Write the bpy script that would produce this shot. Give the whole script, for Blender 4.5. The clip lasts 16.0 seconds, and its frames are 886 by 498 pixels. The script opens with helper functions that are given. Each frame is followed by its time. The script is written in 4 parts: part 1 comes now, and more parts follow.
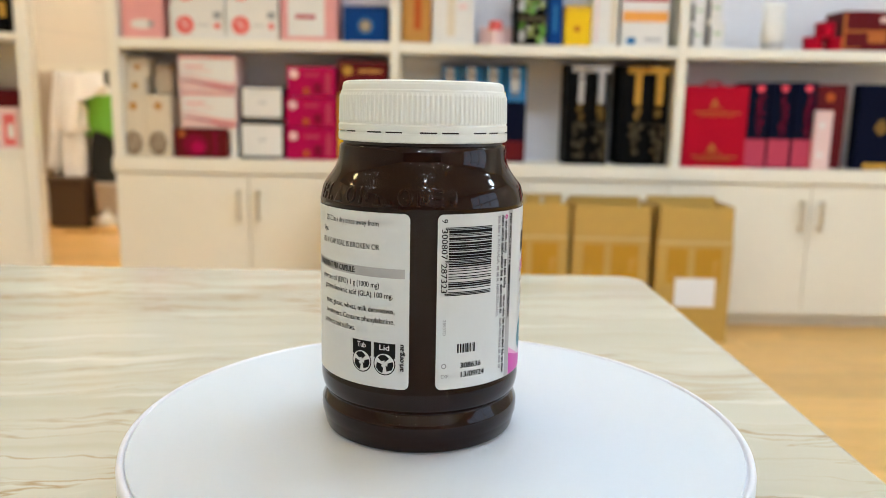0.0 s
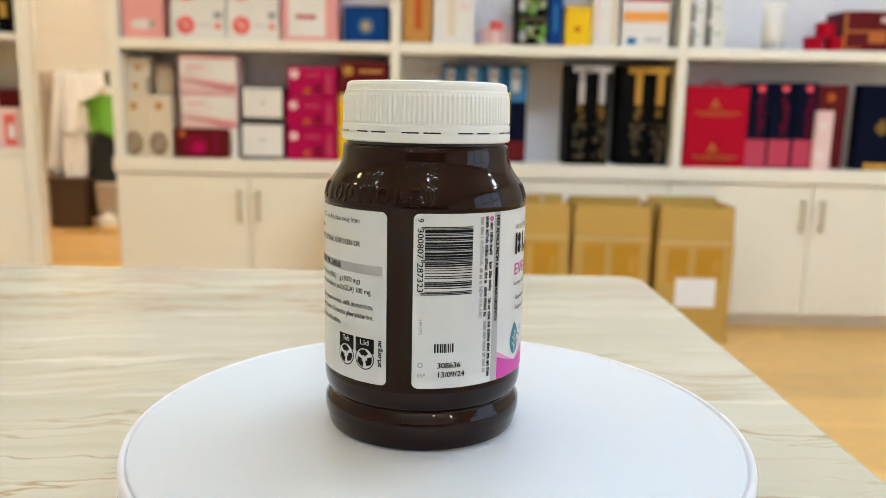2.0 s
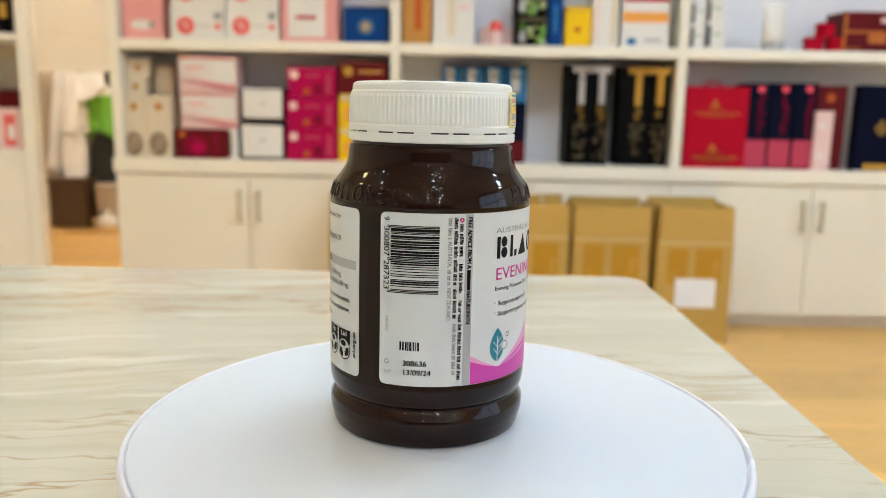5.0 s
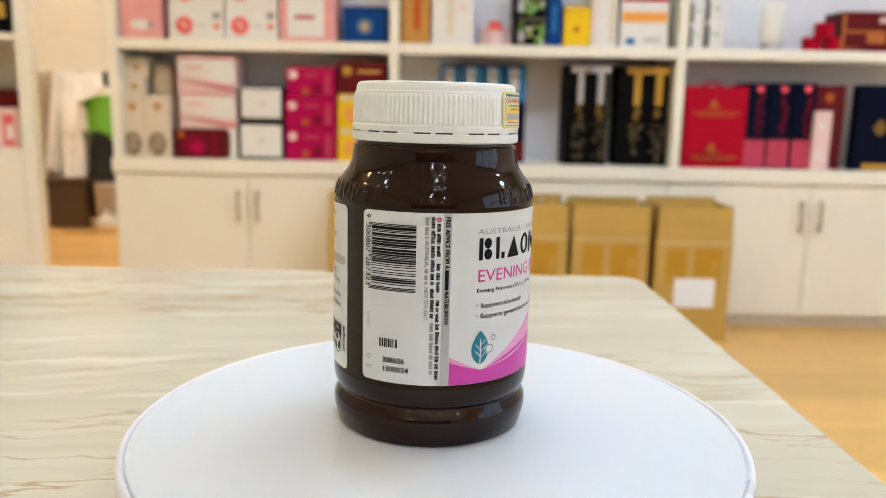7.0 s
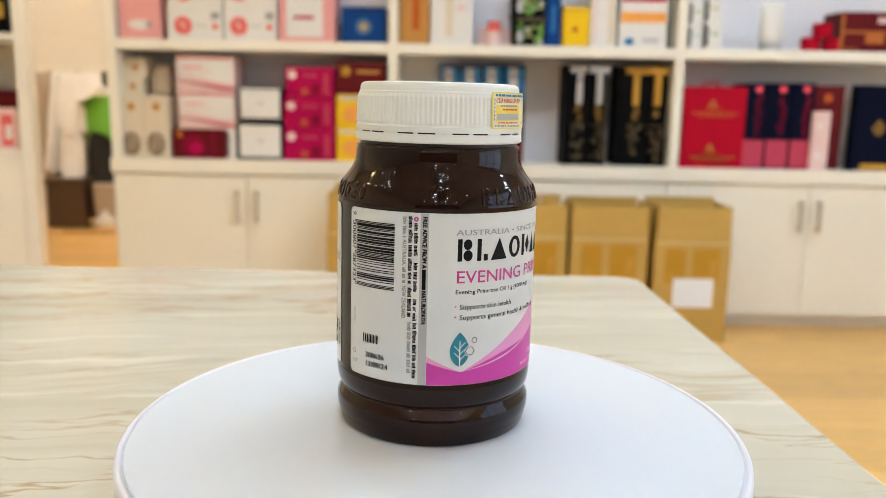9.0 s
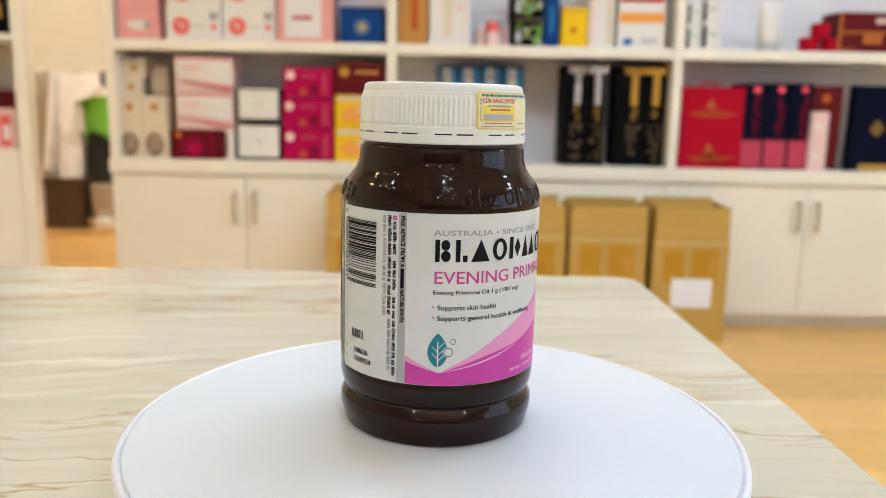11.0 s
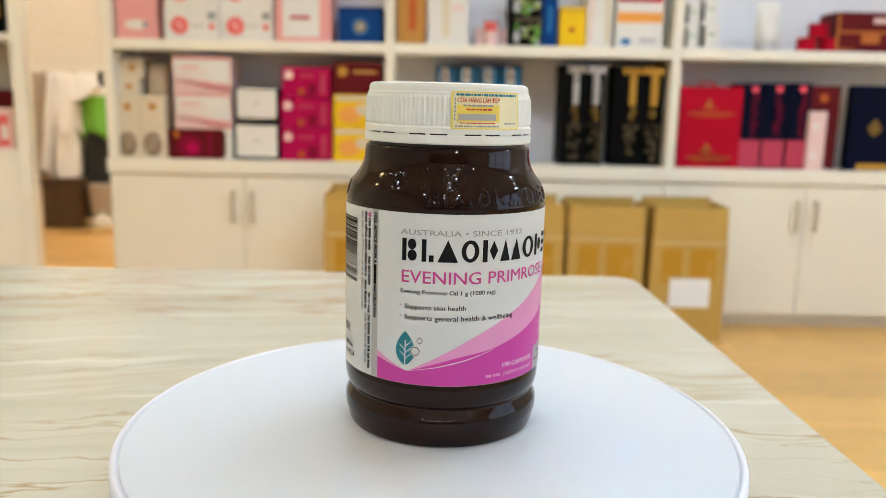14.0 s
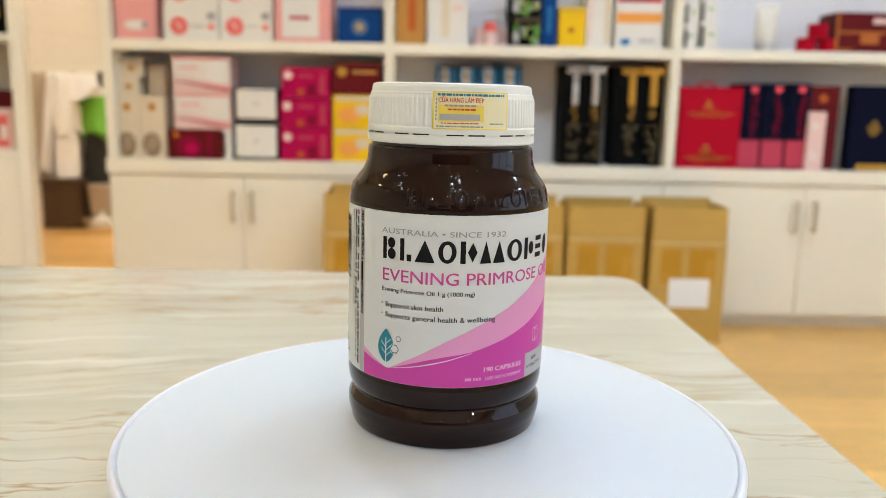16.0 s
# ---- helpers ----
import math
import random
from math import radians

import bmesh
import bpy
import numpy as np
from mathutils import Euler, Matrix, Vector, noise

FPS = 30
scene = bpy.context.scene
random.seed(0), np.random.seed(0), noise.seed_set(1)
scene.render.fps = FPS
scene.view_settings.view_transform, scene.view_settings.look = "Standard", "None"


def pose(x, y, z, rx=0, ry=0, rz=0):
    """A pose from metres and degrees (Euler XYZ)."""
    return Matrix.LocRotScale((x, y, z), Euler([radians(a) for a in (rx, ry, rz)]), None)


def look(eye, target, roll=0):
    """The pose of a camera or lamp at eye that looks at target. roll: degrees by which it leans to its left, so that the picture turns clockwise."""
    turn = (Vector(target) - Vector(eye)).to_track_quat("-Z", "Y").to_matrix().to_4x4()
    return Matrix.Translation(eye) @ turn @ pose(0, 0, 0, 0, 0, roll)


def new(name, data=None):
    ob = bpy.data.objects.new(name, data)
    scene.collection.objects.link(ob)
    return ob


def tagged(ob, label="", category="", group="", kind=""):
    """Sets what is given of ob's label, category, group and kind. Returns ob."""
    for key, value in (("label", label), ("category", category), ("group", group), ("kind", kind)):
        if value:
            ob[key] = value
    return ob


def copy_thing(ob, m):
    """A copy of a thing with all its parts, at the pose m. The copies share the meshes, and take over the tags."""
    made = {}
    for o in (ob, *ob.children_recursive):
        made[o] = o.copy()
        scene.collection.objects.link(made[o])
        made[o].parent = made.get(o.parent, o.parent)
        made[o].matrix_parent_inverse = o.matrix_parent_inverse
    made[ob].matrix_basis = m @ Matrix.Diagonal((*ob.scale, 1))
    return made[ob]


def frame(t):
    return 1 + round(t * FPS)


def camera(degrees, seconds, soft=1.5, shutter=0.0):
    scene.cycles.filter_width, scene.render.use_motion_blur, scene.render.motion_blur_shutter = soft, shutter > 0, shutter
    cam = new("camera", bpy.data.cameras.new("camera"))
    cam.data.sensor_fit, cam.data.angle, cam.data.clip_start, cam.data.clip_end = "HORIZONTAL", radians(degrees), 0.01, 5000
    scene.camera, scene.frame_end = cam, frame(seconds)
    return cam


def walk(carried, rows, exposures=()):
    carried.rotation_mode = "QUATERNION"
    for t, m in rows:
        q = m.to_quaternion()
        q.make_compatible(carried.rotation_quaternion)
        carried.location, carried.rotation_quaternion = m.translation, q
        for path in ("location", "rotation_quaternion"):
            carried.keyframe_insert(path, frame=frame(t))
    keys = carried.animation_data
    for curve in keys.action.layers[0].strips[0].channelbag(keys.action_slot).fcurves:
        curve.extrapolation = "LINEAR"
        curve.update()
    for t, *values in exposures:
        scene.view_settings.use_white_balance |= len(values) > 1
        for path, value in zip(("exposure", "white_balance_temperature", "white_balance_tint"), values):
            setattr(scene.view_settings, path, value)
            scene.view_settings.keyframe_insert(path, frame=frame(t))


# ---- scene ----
cam = camera(58.13, 16.0, soft=0.8)
cam.data.dof.use_dof = True
cam.data.dof.focus_distance = 0.292
cam.data.dof.aperture_fstop = 11.0
walk(cam, [
    (0, look((0.00021, -0.31608, 0.13092), (0.00021, 0.66691, -0.05275), 1.069)),
    (1, look((0.00006, -0.31608, 0.13092), (-0.00057, 0.66693, -0.05268), 1.069)),
    (2, look((0.00001, -0.31608, 0.13092), (-0.00062, 0.66694, -0.05261), 1.069)),
    (3, look((0.00005, -0.31608, 0.13092), (-0.00057, 0.66699, -0.05233), 1.069)),
    (4, look((0.00008, -0.31608, 0.13092), (-0.00062, 0.66700, -0.05226), 1.069)),
    (5.2, look((0.00008, -0.31608, 0.13092), (-0.00035, 0.66706, -0.05196), 1.069)),
    (6.5, look((0.00008, -0.31608, 0.13092), (-0.00006, 0.66712, -0.05163), 1.069)),
    (7.2, look((0.00011, -0.31608, 0.13092), (0.00130, 0.66699, -0.05233), 1.069)),
    (8, look((0.00022, -0.31608, 0.13092), (0.00175, 0.66704, -0.05205), 1.069)),
    (9, look((0.00037, -0.31608, 0.13092), (0.00246, 0.66707, -0.05191), 1.069)),
    (10.2, look((0.00044, -0.31608, 0.13092), (0.00354, 0.66711, -0.05168), 1.069)),
    (11.5, look((0.00053, -0.31608, 0.13092), (0.00471, 0.66715, -0.05142), 1.069)),
    (12.5, look((0.00059, -0.31608, 0.13092), (0.00512, 0.66715, -0.05142), 1.069)),
    (13.5, look((0.00078, -0.31608, 0.13092), (0.00622, 0.66709, -0.05170), 1.069)),
    (14.5, look((0.00097, -0.31608, 0.13092), (0.00711, 0.66707, -0.05177), 1.069)),
    (15.2, look((0.00113, -0.31608, 0.13092), (0.00739, 0.66710, -0.05161), 1.069)),
    (16, look((0.00131, -0.31608, 0.13092), (0.00772, 0.66714, -0.05142), 1.069)),
], [(t, 0.03 * pink - 0.10, 5825 + 70 * pink, 8.5 + 2.5 * pink) for t, pink in (
    (0, 0.0), (0.5, 0.3), (1, 0.6), (1.5, 1.0), (2, 0.0), (2.5, 0.4), (3, 1.0), (3.5, 1.0), (4, 0.0), (6.5, 0.2), (7, 1.1), (7.5, 0.8), (8, 0.1), (8.5, 0.4),
    (9, 1.0), (11.5, 1.0), (12, 0.3), (12.5, 0.5), (13, 1.1), (13.5, 1.0), (14, 0.2), (14.5, 0.8), (15, 1.4), (15.5, 0.9), (16, 0.3))])     # the camera's white balance drifts

# ---- world, light, exposure ----
world = bpy.data.worlds.new("sky")
scene.world = world
world.use_nodes = True
sky = world.node_tree.nodes.new("ShaderNodeTexSky")
sky.sky_type, sky.sun_disc = "NISHITA", False
sky.sun_elevation, sky.sun_rotation = radians(48), radians(200)
back = world.node_tree.nodes["Background"]
back.inputs["Strength"].default_value = 0.12
world.node_tree.links.new(sky.outputs[0], back.inputs["Color"])


def area_lamp(name, eye, target, sx, sy, power, color):
    data = bpy.data.lights.new(name, "AREA")
    data.shape, data.size, data.size_y = "RECTANGLE", sx, sy
    data.energy, data.color = power, color
    ob = new(name, data)
    ob.matrix_world = look(eye, target)
    return ob


# daylight of the shop window, in its opening in the east wall
area_lamp("window_daylight", (3.61, -0.9, 0.75), (0, -0.9, 0.75), 2.5, 1.7, 27, (0.82, 0.88, 1.0))

# ---- materials ----
MATS = {}


def mat(name, color, rough=0.5, metal=0.0, vary=0.08, grain=60.0, blotch=4.0, bump=0.05, coat=0.0, per_object=0.0, spec=0.5, emit=0.0, stretch=(1, 1, 1)):
    """A surface with fine grain and broad blotches of the same colour, and a little relief."""
    if name in MATS:
        return MATS[name]
    m = bpy.data.materials.new(name)
    m.use_nodes = True
    n, l = m.node_tree.nodes, m.node_tree.links
    b = n["Principled BSDF"]
    b.inputs["Metallic"].default_value = metal
    b.inputs["Coat Weight"].default_value = coat
    b.inputs["Coat Roughness"].default_value = 0.1
    b.inputs["Specular IOR Level"].default_value = spec
    co = n.new("ShaderNodeTexCoord")
    mp = n.new("ShaderNodeMapping")
    mp.inputs["Scale"].default_value = stretch
    l.new(co.outputs["Object"], mp.inputs["Vector"])
    fine, broad = n.new("ShaderNodeTexNoise"), n.new("ShaderNodeTexNoise")
    for tex, s in ((fine, grain), (broad, blotch)):
        tex.inputs["Scale"].default_value = s
        tex.inputs["Detail"].default_value = 5
        l.new(mp.outputs["Vector"], tex.inputs["Vector"])
    add = n.new("ShaderNodeMath")
    l.new(fine.outputs["Fac"], add.inputs[0])
    l.new(broad.outputs["Fac"], add.inputs[1])
    total = add.outputs[0]
    if per_object:
        info, k, a2 = n.new("ShaderNodeObjectInfo"), n.new("ShaderNodeMath"), n.new("ShaderNodeMath")
        k.operation = "MULTIPLY_ADD"
        k.inputs[1].default_value, k.inputs[2].default_value = per_object, -per_object / 2
        l.new(info.outputs["Random"], k.inputs[0])
        l.new(total, a2.inputs[0])
        l.new(k.outputs[0], a2.inputs[1])
        total = a2.outputs[0]
    ramp = n.new("ShaderNodeMapRange")
    ramp.inputs["From Min"].default_value, ramp.inputs["From Max"].default_value = 0.6, 1.4
    ramp.inputs["To Min"].default_value, ramp.inputs["To Max"].default_value = 1 - vary, 1 + vary
    ramp.clamp = False
    l.new(total, ramp.inputs["Value"])
    mul = n.new("ShaderNodeVectorMath")
    mul.operation = "SCALE"
    mul.inputs[0].default_value = color
    l.new(ramp.outputs[0], mul.inputs["Scale"])
    l.new(mul.outputs[0], b.inputs["Base Color"])
    r = n.new("ShaderNodeMapRange")
    r.inputs["From Min"].default_value, r.inputs["From Max"].default_value = 0.3, 0.7
    r.inputs["To Min"].default_value, r.inputs["To Max"].default_value = rough * 0.85, min(1, rough * 1.15)
    l.new(broad.outputs["Fac"], r.inputs["Value"])
    l.new(r.outputs[0], b.inputs["Roughness"])
    if bump:
        bp = n.new("ShaderNodeBump")
        bp.inputs["Strength"].default_value, bp.inputs["Distance"].default_value = bump, 0.002
        l.new(fine.outputs["Fac"], bp.inputs["Height"])
        l.new(bp.outputs[0], b.inputs["Normal"])
    if emit:
        b.inputs["Emission Color"].default_value = (*color, 1)
        b.inputs["Emission Strength"].default_value = emit
    MATS[name] = m
    return m


def stone_top():
    """Cream veined stone laminate, its veins running along the counter."""
    m = bpy.data.materials.new("veined_stone")
    m.use_nodes = True
    n, l = m.node_tree.nodes, m.node_tree.links
    b = n["Principled BSDF"]
    co = n.new("ShaderNodeTexCoord")
    warp = n.new("ShaderNodeTexNoise")
    warp.inputs["Scale"].default_value, warp.inputs["Detail"].default_value = 5, 3
    l.new(co.outputs["Object"], warp.inputs["Vector"])
    mix = n.new("ShaderNodeVectorMath")
    mix.operation = "MULTIPLY_ADD"
    mix.inputs[1].default_value = (0, 0.05, 0)
    l.new(warp.outputs["Color"], mix.inputs[0])
    ripple, lean = n.new("ShaderNodeTexNoise"), n.new("ShaderNodeMapping")
    ripple.inputs["Scale"].default_value, ripple.inputs["Detail"].default_value = 19, 4
    lean.inputs["Rotation"].default_value = (0, 0, -0.09)
    l.new(co.outputs["Object"], ripple.inputs["Vector"])
    l.new(co.outputs["Object"], lean.inputs["Vector"])
    wobble = n.new("ShaderNodeVectorMath")
    wobble.operation = "MULTIPLY_ADD"
    wobble.inputs[1].default_value = (0, 0.022, 0)
    l.new(ripple.outputs["Color"], wobble.inputs[0])
    l.new(lean.outputs[0], wobble.inputs[2])
    l.new(wobble.outputs[0], mix.inputs[2])

    def streaks(sx, sy, seed, lo, hi, detail=4):
        mp = n.new("ShaderNodeMapping")
        mp.inputs["Scale"].default_value, mp.inputs["Location"].default_value = (sx, sy, 1), (seed, seed * 2.3, 0)
        l.new(mix.outputs[0], mp.inputs["Vector"])
        t = n.new("ShaderNodeTexNoise")
        t.inputs["Scale"].default_value, t.inputs["Detail"].default_value = 1, detail
        l.new(mp.outputs[0], t.inputs["Vector"])
        r = n.new("ShaderNodeMapRange")
        r.inputs["From Min"].default_value, r.inputs["From Max"].default_value = lo, hi
        l.new(t.outputs["Fac"], r.inputs["Value"])
        return r.outputs[0]

    def blend(fac, a, c):
        k = n.new("ShaderNodeMix")
        k.data_type = "RGBA"
        l.new(fac, k.inputs["Factor"])
        if isinstance(a, tuple):
            k.inputs["A"].default_value = (*a, 1)
        else:
            l.new(a, k.inputs["A"])
        k.inputs["B"].default_value = (*c, 1)
        return k.outputs["Result"]

    def veins(sx, sy, seed, width, mask):
        """Thin wandering lines, broken up by a mask."""
        mp = n.new("ShaderNodeMapping")
        mp.inputs["Scale"].default_value, mp.inputs["Location"].default_value = (sx, sy, 1), (seed, seed * 1.7, 0)
        l.new(mix.outputs[0], mp.inputs["Vector"])
        t = n.new("ShaderNodeTexNoise")
        t.inputs["Scale"].default_value, t.inputs["Detail"].default_value, t.inputs["Roughness"].default_value = 1, 5, 0.55
        l.new(mp.outputs[0], t.inputs["Vector"])
        d, a, r, m = n.new("ShaderNodeMath"), n.new("ShaderNodeMath"), n.new("ShaderNodeMapRange"), n.new("ShaderNodeMath")
        d.operation, a.operation, m.operation = "SUBTRACT", "ABSOLUTE", "MULTIPLY"
        d.inputs[1].default_value = 0.5
        l.new(t.outputs["Fac"], d.inputs[0])
        l.new(d.outputs[0], a.inputs[0])
        r.inputs["From Min"].default_value, r.inputs["From Max"].default_value = 0.0, width
        r.inputs["To Min"].default_value, r.inputs["To Max"].default_value = 1.0, 0.0
        l.new(a.outputs[0], r.inputs["Value"])
        l.new(r.outputs[0], m.inputs[0])
        l.new(mask, m.inputs[1])
        return m.outputs[0]

    col = blend(streaks(1.5, 14, 3.1, 0.35, 0.65), (0.562, 0.530, 0.437), (0.50, 0.468, 0.373))
    col = blend(streaks(2.5, 38, 7.7, 0.54, 0.78), col, (0.485, 0.44, 0.325))
    col = blend(streaks(4.0, 60, 21.3, 0.58, 0.74, 6), col, (0.66, 0.635, 0.55))
    col = blend(veins(1.5, 15, 5.3, 0.030, streaks(2.0, 6, 15.1, 0.42, 0.66)), col, (0.44, 0.345, 0.205))
    col = blend(veins(2.2, 22, 9.1, 0.014, streaks(2.6, 9, 31.7, 0.43, 0.60)), col, (0.37, 0.26, 0.135))
    col = blend(veins(3.0, 30, 41.9, 0.010, streaks(3.1, 8, 57.3, 0.50, 0.64)), col, (0.42, 0.32, 0.19))
    l.new(col, b.inputs["Base Color"])
    b.inputs["Roughness"].default_value = 0.15
    b.inputs["Specular IOR Level"].default_value = 0.33
    bp = n.new("ShaderNodeBump")
    bp.inputs["Strength"].default_value, bp.inputs["Distance"].default_value = 0.02, 0.001
    l.new(warp.outputs["Fac"], bp.inputs["Height"])
    l.new(bp.outputs[0], b.inputs["Normal"])
    return m


STONE = stone_top()
WALL = mat("cream_wall_paint", (0.78, 0.73, 0.64), 0.75, grain=90, blotch=1.5)
CEIL = mat("white_ceiling_paint", (0.76, 0.75, 0.73), 0.85, blotch=1.2)
OAK = mat("honey_floor_board", (0.68, 0.41, 0.13), 0.35, vary=0.22, grain=14, blotch=2.5, per_object=0.35, stretch=(1, 9, 1), bump=0.04)
LAC = mat("cream_lacquer", (0.83, 0.79, 0.685), 0.35, vary=0.03, blotch=2, bump=0.01)
BACKP = mat("pale_grey_back_panel", (0.79, 0.785, 0.84), 0.5, vary=0.04, blotch=2)
PLINTH = mat("grey_plinth", (0.70, 0.665, 0.60), 0.45, vary=0.1)
STEEL = mat("brushed_steel", (0.60, 0.56, 0.47), 0.5, metal=1.0, vary=0.1, grain=200)
CHROME = mat("polished_steel", (0.8, 0.8, 0.8), 0.08, metal=1.0, vary=0.03)
CARD = mat("corrugated_cardboard", (0.485, 0.305, 0.064), 0.75, vary=0.1, grain=40, blotch=5, stretch=(1, 1, 4))
CREASE = mat("pale_cardboard_fold", (0.60, 0.43, 0.19), 0.75, vary=0.1)
TAPE = mat("brown_packing_tape", (0.45, 0.24, 0.018), 0.25, vary=0.08, blotch=8)
PAPER = mat("white_paper", (0.78, 0.79, 0.82), 0.6, vary=0.04)
PLAST = mat("white_turntable_plastic", (0.61, 0.645, 0.70), 0.42, vary=0.012, grain=400, blotch=6, bump=0.01)
RIMP = mat("white_rim_plastic", (0.72, 0.72, 0.79), 0.3, vary=0.015, grain=300, bump=0.0)
CAPW = mat("white_cap_plastic", (0.78, 0.80, 0.77), 0.38, vary=0.02, grain=500, blotch=40, bump=0.015)
AMBER = mat("dark_brown_bottle_plastic", (0.0115, 0.0034, 0.0020), 0.07, vary=0.15, grain=160, blotch=30, bump=0.02, spec=0.27)
NECKD = mat("black_brown_neck", (0.008, 0.004, 0.003), 0.3)
LABEL = mat("satin_label_paper", (0.66, 0.68, 0.675), 0.4, vary=0.015, grain=500, blotch=30, bump=0.005)
INK = mat("black_ink", (0.008, 0.008, 0.009), 0.6, vary=0.1, spec=0.15)
GREYINK = mat("grey_ink", (0.30, 0.30, 0.31), 0.5)
PALEGREY = mat("light_grey_ink", (0.42, 0.42, 0.42), 0.5, vary=0.03)
PINKINK = mat("pink_ink", (0.60, 0.06, 0.30), 0.45, vary=0.04)
MAGENTA = mat("orchid_pink_print", (0.56, 0.042, 0.36), 0.42, vary=0.04)
LIGHTPINK = mat("light_pink_print", (0.72, 0.31, 0.55), 0.42, vary=0.03)
PINKWHITE = mat("pale_pink_print", (0.72, 0.45, 0.62), 0.45, vary=0.03)
TEAL = mat("teal_ink", (0.012, 0.20, 0.27), 0.45, vary=0.06)
WHITEINK = mat("white_print", (0.78, 0.74, 0.77), 0.45)
STICKY = mat("yellow_sticker", (0.82, 0.66, 0.10), 0.4, vary=0.1, blotch=60)
PALEYEL = mat("pale_yellow_sticker", (0.78, 0.74, 0.48), 0.4, vary=0.06, blotch=80)
REDINK = mat("red_ink", (0.55, 0.05, 0.02), 0.5)
LAMPGLOW = mat("lamp_glow", (0.96, 1.0, 0.98), 0.5, vary=0.0, bump=0, emit=95)
FARGLOW = mat("bright_lamp_glow", (0.97, 1.0, 0.98), 0.5, vary=0.0, bump=0, emit=1000)
COOLGLOW = mat("cool_lamp_glow", (0.875, 1.0, 1.055), 0.5, vary=0.0, bump=0, emit=48.0)
WARMGLOW = mat("warm_lamp_glow", (1.0, 0.76, 0.34), 0.5, vary=0.0, bump=0, emit=34.0)
BACKGLOW = mat("back_room_lamp_glow", (1.0, 0.83, 0.62), 0.5, vary=0.0, bump=0, emit=2100)
DIMGLOW = mat("dim_lamp_glow", (1.0, 0.93, 0.80), 0.5, vary=0.0, bump=0, emit=26)


def carton_print(name, color, rough=0.5, vary=0.06, spec=0.1):
    return mat(name, color, rough, vary=vary, grain=80, blotch=12, bump=0.01, spec=spec)


WHITEB = carton_print("white_board", (0.74, 0.72, 0.69))
CREAMB = carton_print("cream_board", (0.66, 0.58, 0.45))
PINKB = carton_print("pink_board", (0.74, 0.35, 0.34))
PALEPINK = carton_print("pale_pink_board", (0.76, 0.55, 0.53))
CORAL = carton_print("coral_print", (0.72, 0.14, 0.13))
MAGB = carton_print("magenta_board", (0.40, 0.002, 0.07))
PLUMPRINT = carton_print("plum_print", (0.20, 0.004, 0.03))
ROSE = carton_print("rose_print", (0.46, 0.055, 0.10))
WINE = carton_print("wine_red_board", (0.115, 0.008, 0.011))
REDB = carton_print("crimson_board", (0.40, 0.0006, 0.018))
BLUEB = carton_print("royal_blue_board", (0.006, 0.045, 0.20))
NAVY = carton_print("navy_board", (0.0045, 0.006, 0.019), 0.6, spec=0.04)
BLACKB = carton_print("black_board", (0.004, 0.004, 0.0042), 0.6, spec=0.04)
GOLD = mat("gold_foil", (0.55, 0.31, 0.045), 0.35, metal=0.6, vary=0.1)
DULLGOLD = mat("dull_gold_print", (0.070, 0.052, 0.022), 0.5, vary=0.5, grain=120, blotch=40)
CREST = carton_print("dim_gold_print", (0.20, 0.12, 0.03))
SILVER = mat("silver_foil", (0.55, 0.56, 0.58), 0.3, metal=0.6, vary=0.08)
YELB = carton_print("yellow_board", (0.80, 0.52, 0.008))
OCHRE = carton_print("ochre_board", (0.48, 0.24, 0.06))
BRONZE = carton_print("bronze_print", (0.42, 0.13, 0.03))
RUST = carton_print("rust_print", (0.45, 0.10, 0.02))
GREENB = carton_print("green_print", (0.16, 0.36, 0.07))
OLIVE = carton_print("olive_print", (0.36, 0.42, 0.16))
ORANGEB = carton_print("orange_print", (0.80, 0.36, 0.08))
SKYB = carton_print("sky_blue_print", (0.035, 0.17, 0.38))
BEARB = carton_print("taupe_print", (0.25, 0.18, 0.12), vary=0.3)
LIME = mat("lime_green_fabric", (0.16, 0.44, 0.03), 0.7, vary=0.12)
BLACKF = mat("black_fabric", (0.012, 0.014, 0.013), 0.8, vary=0.2)
CLOTH = mat("white_cotton", (0.88, 0.88, 0.88), 0.85, vary=0.08, grain=120, blotch=9)
BROWNW = mat("dark_brown_wood", (0.07, 0.038, 0.018), 0.5, vary=0.2)
UNSEENBROWN = mat("mid_brown_wood", (0.24, 0.165, 0.11), 0.5, vary=0.2, stretch=(1, 1, 0.2))
GREYF = mat("grey_fabric", (0.46, 0.38, 0.29), 0.8, vary=0.1)


# ---- building helpers ----
def part(name, bm, material, parent=None, label="", smooth=False):
    me = bpy.data.meshes.new(name)
    bm.normal_update()
    bm.to_mesh(me)
    bm.free()
    if smooth:
        for p in me.polygons:
            p.use_smooth = True
    ob = new(name, me)
    me.materials.append(material)
    ob.parent = parent
    return tagged(ob, label)


def thing(name, label, category, group="", at=None, kind=""):
    ob = tagged(new(name), label, category, group, kind)
    ob.empty_display_size = 0.02
    if at is not None:
        ob.matrix_world = at
    return ob


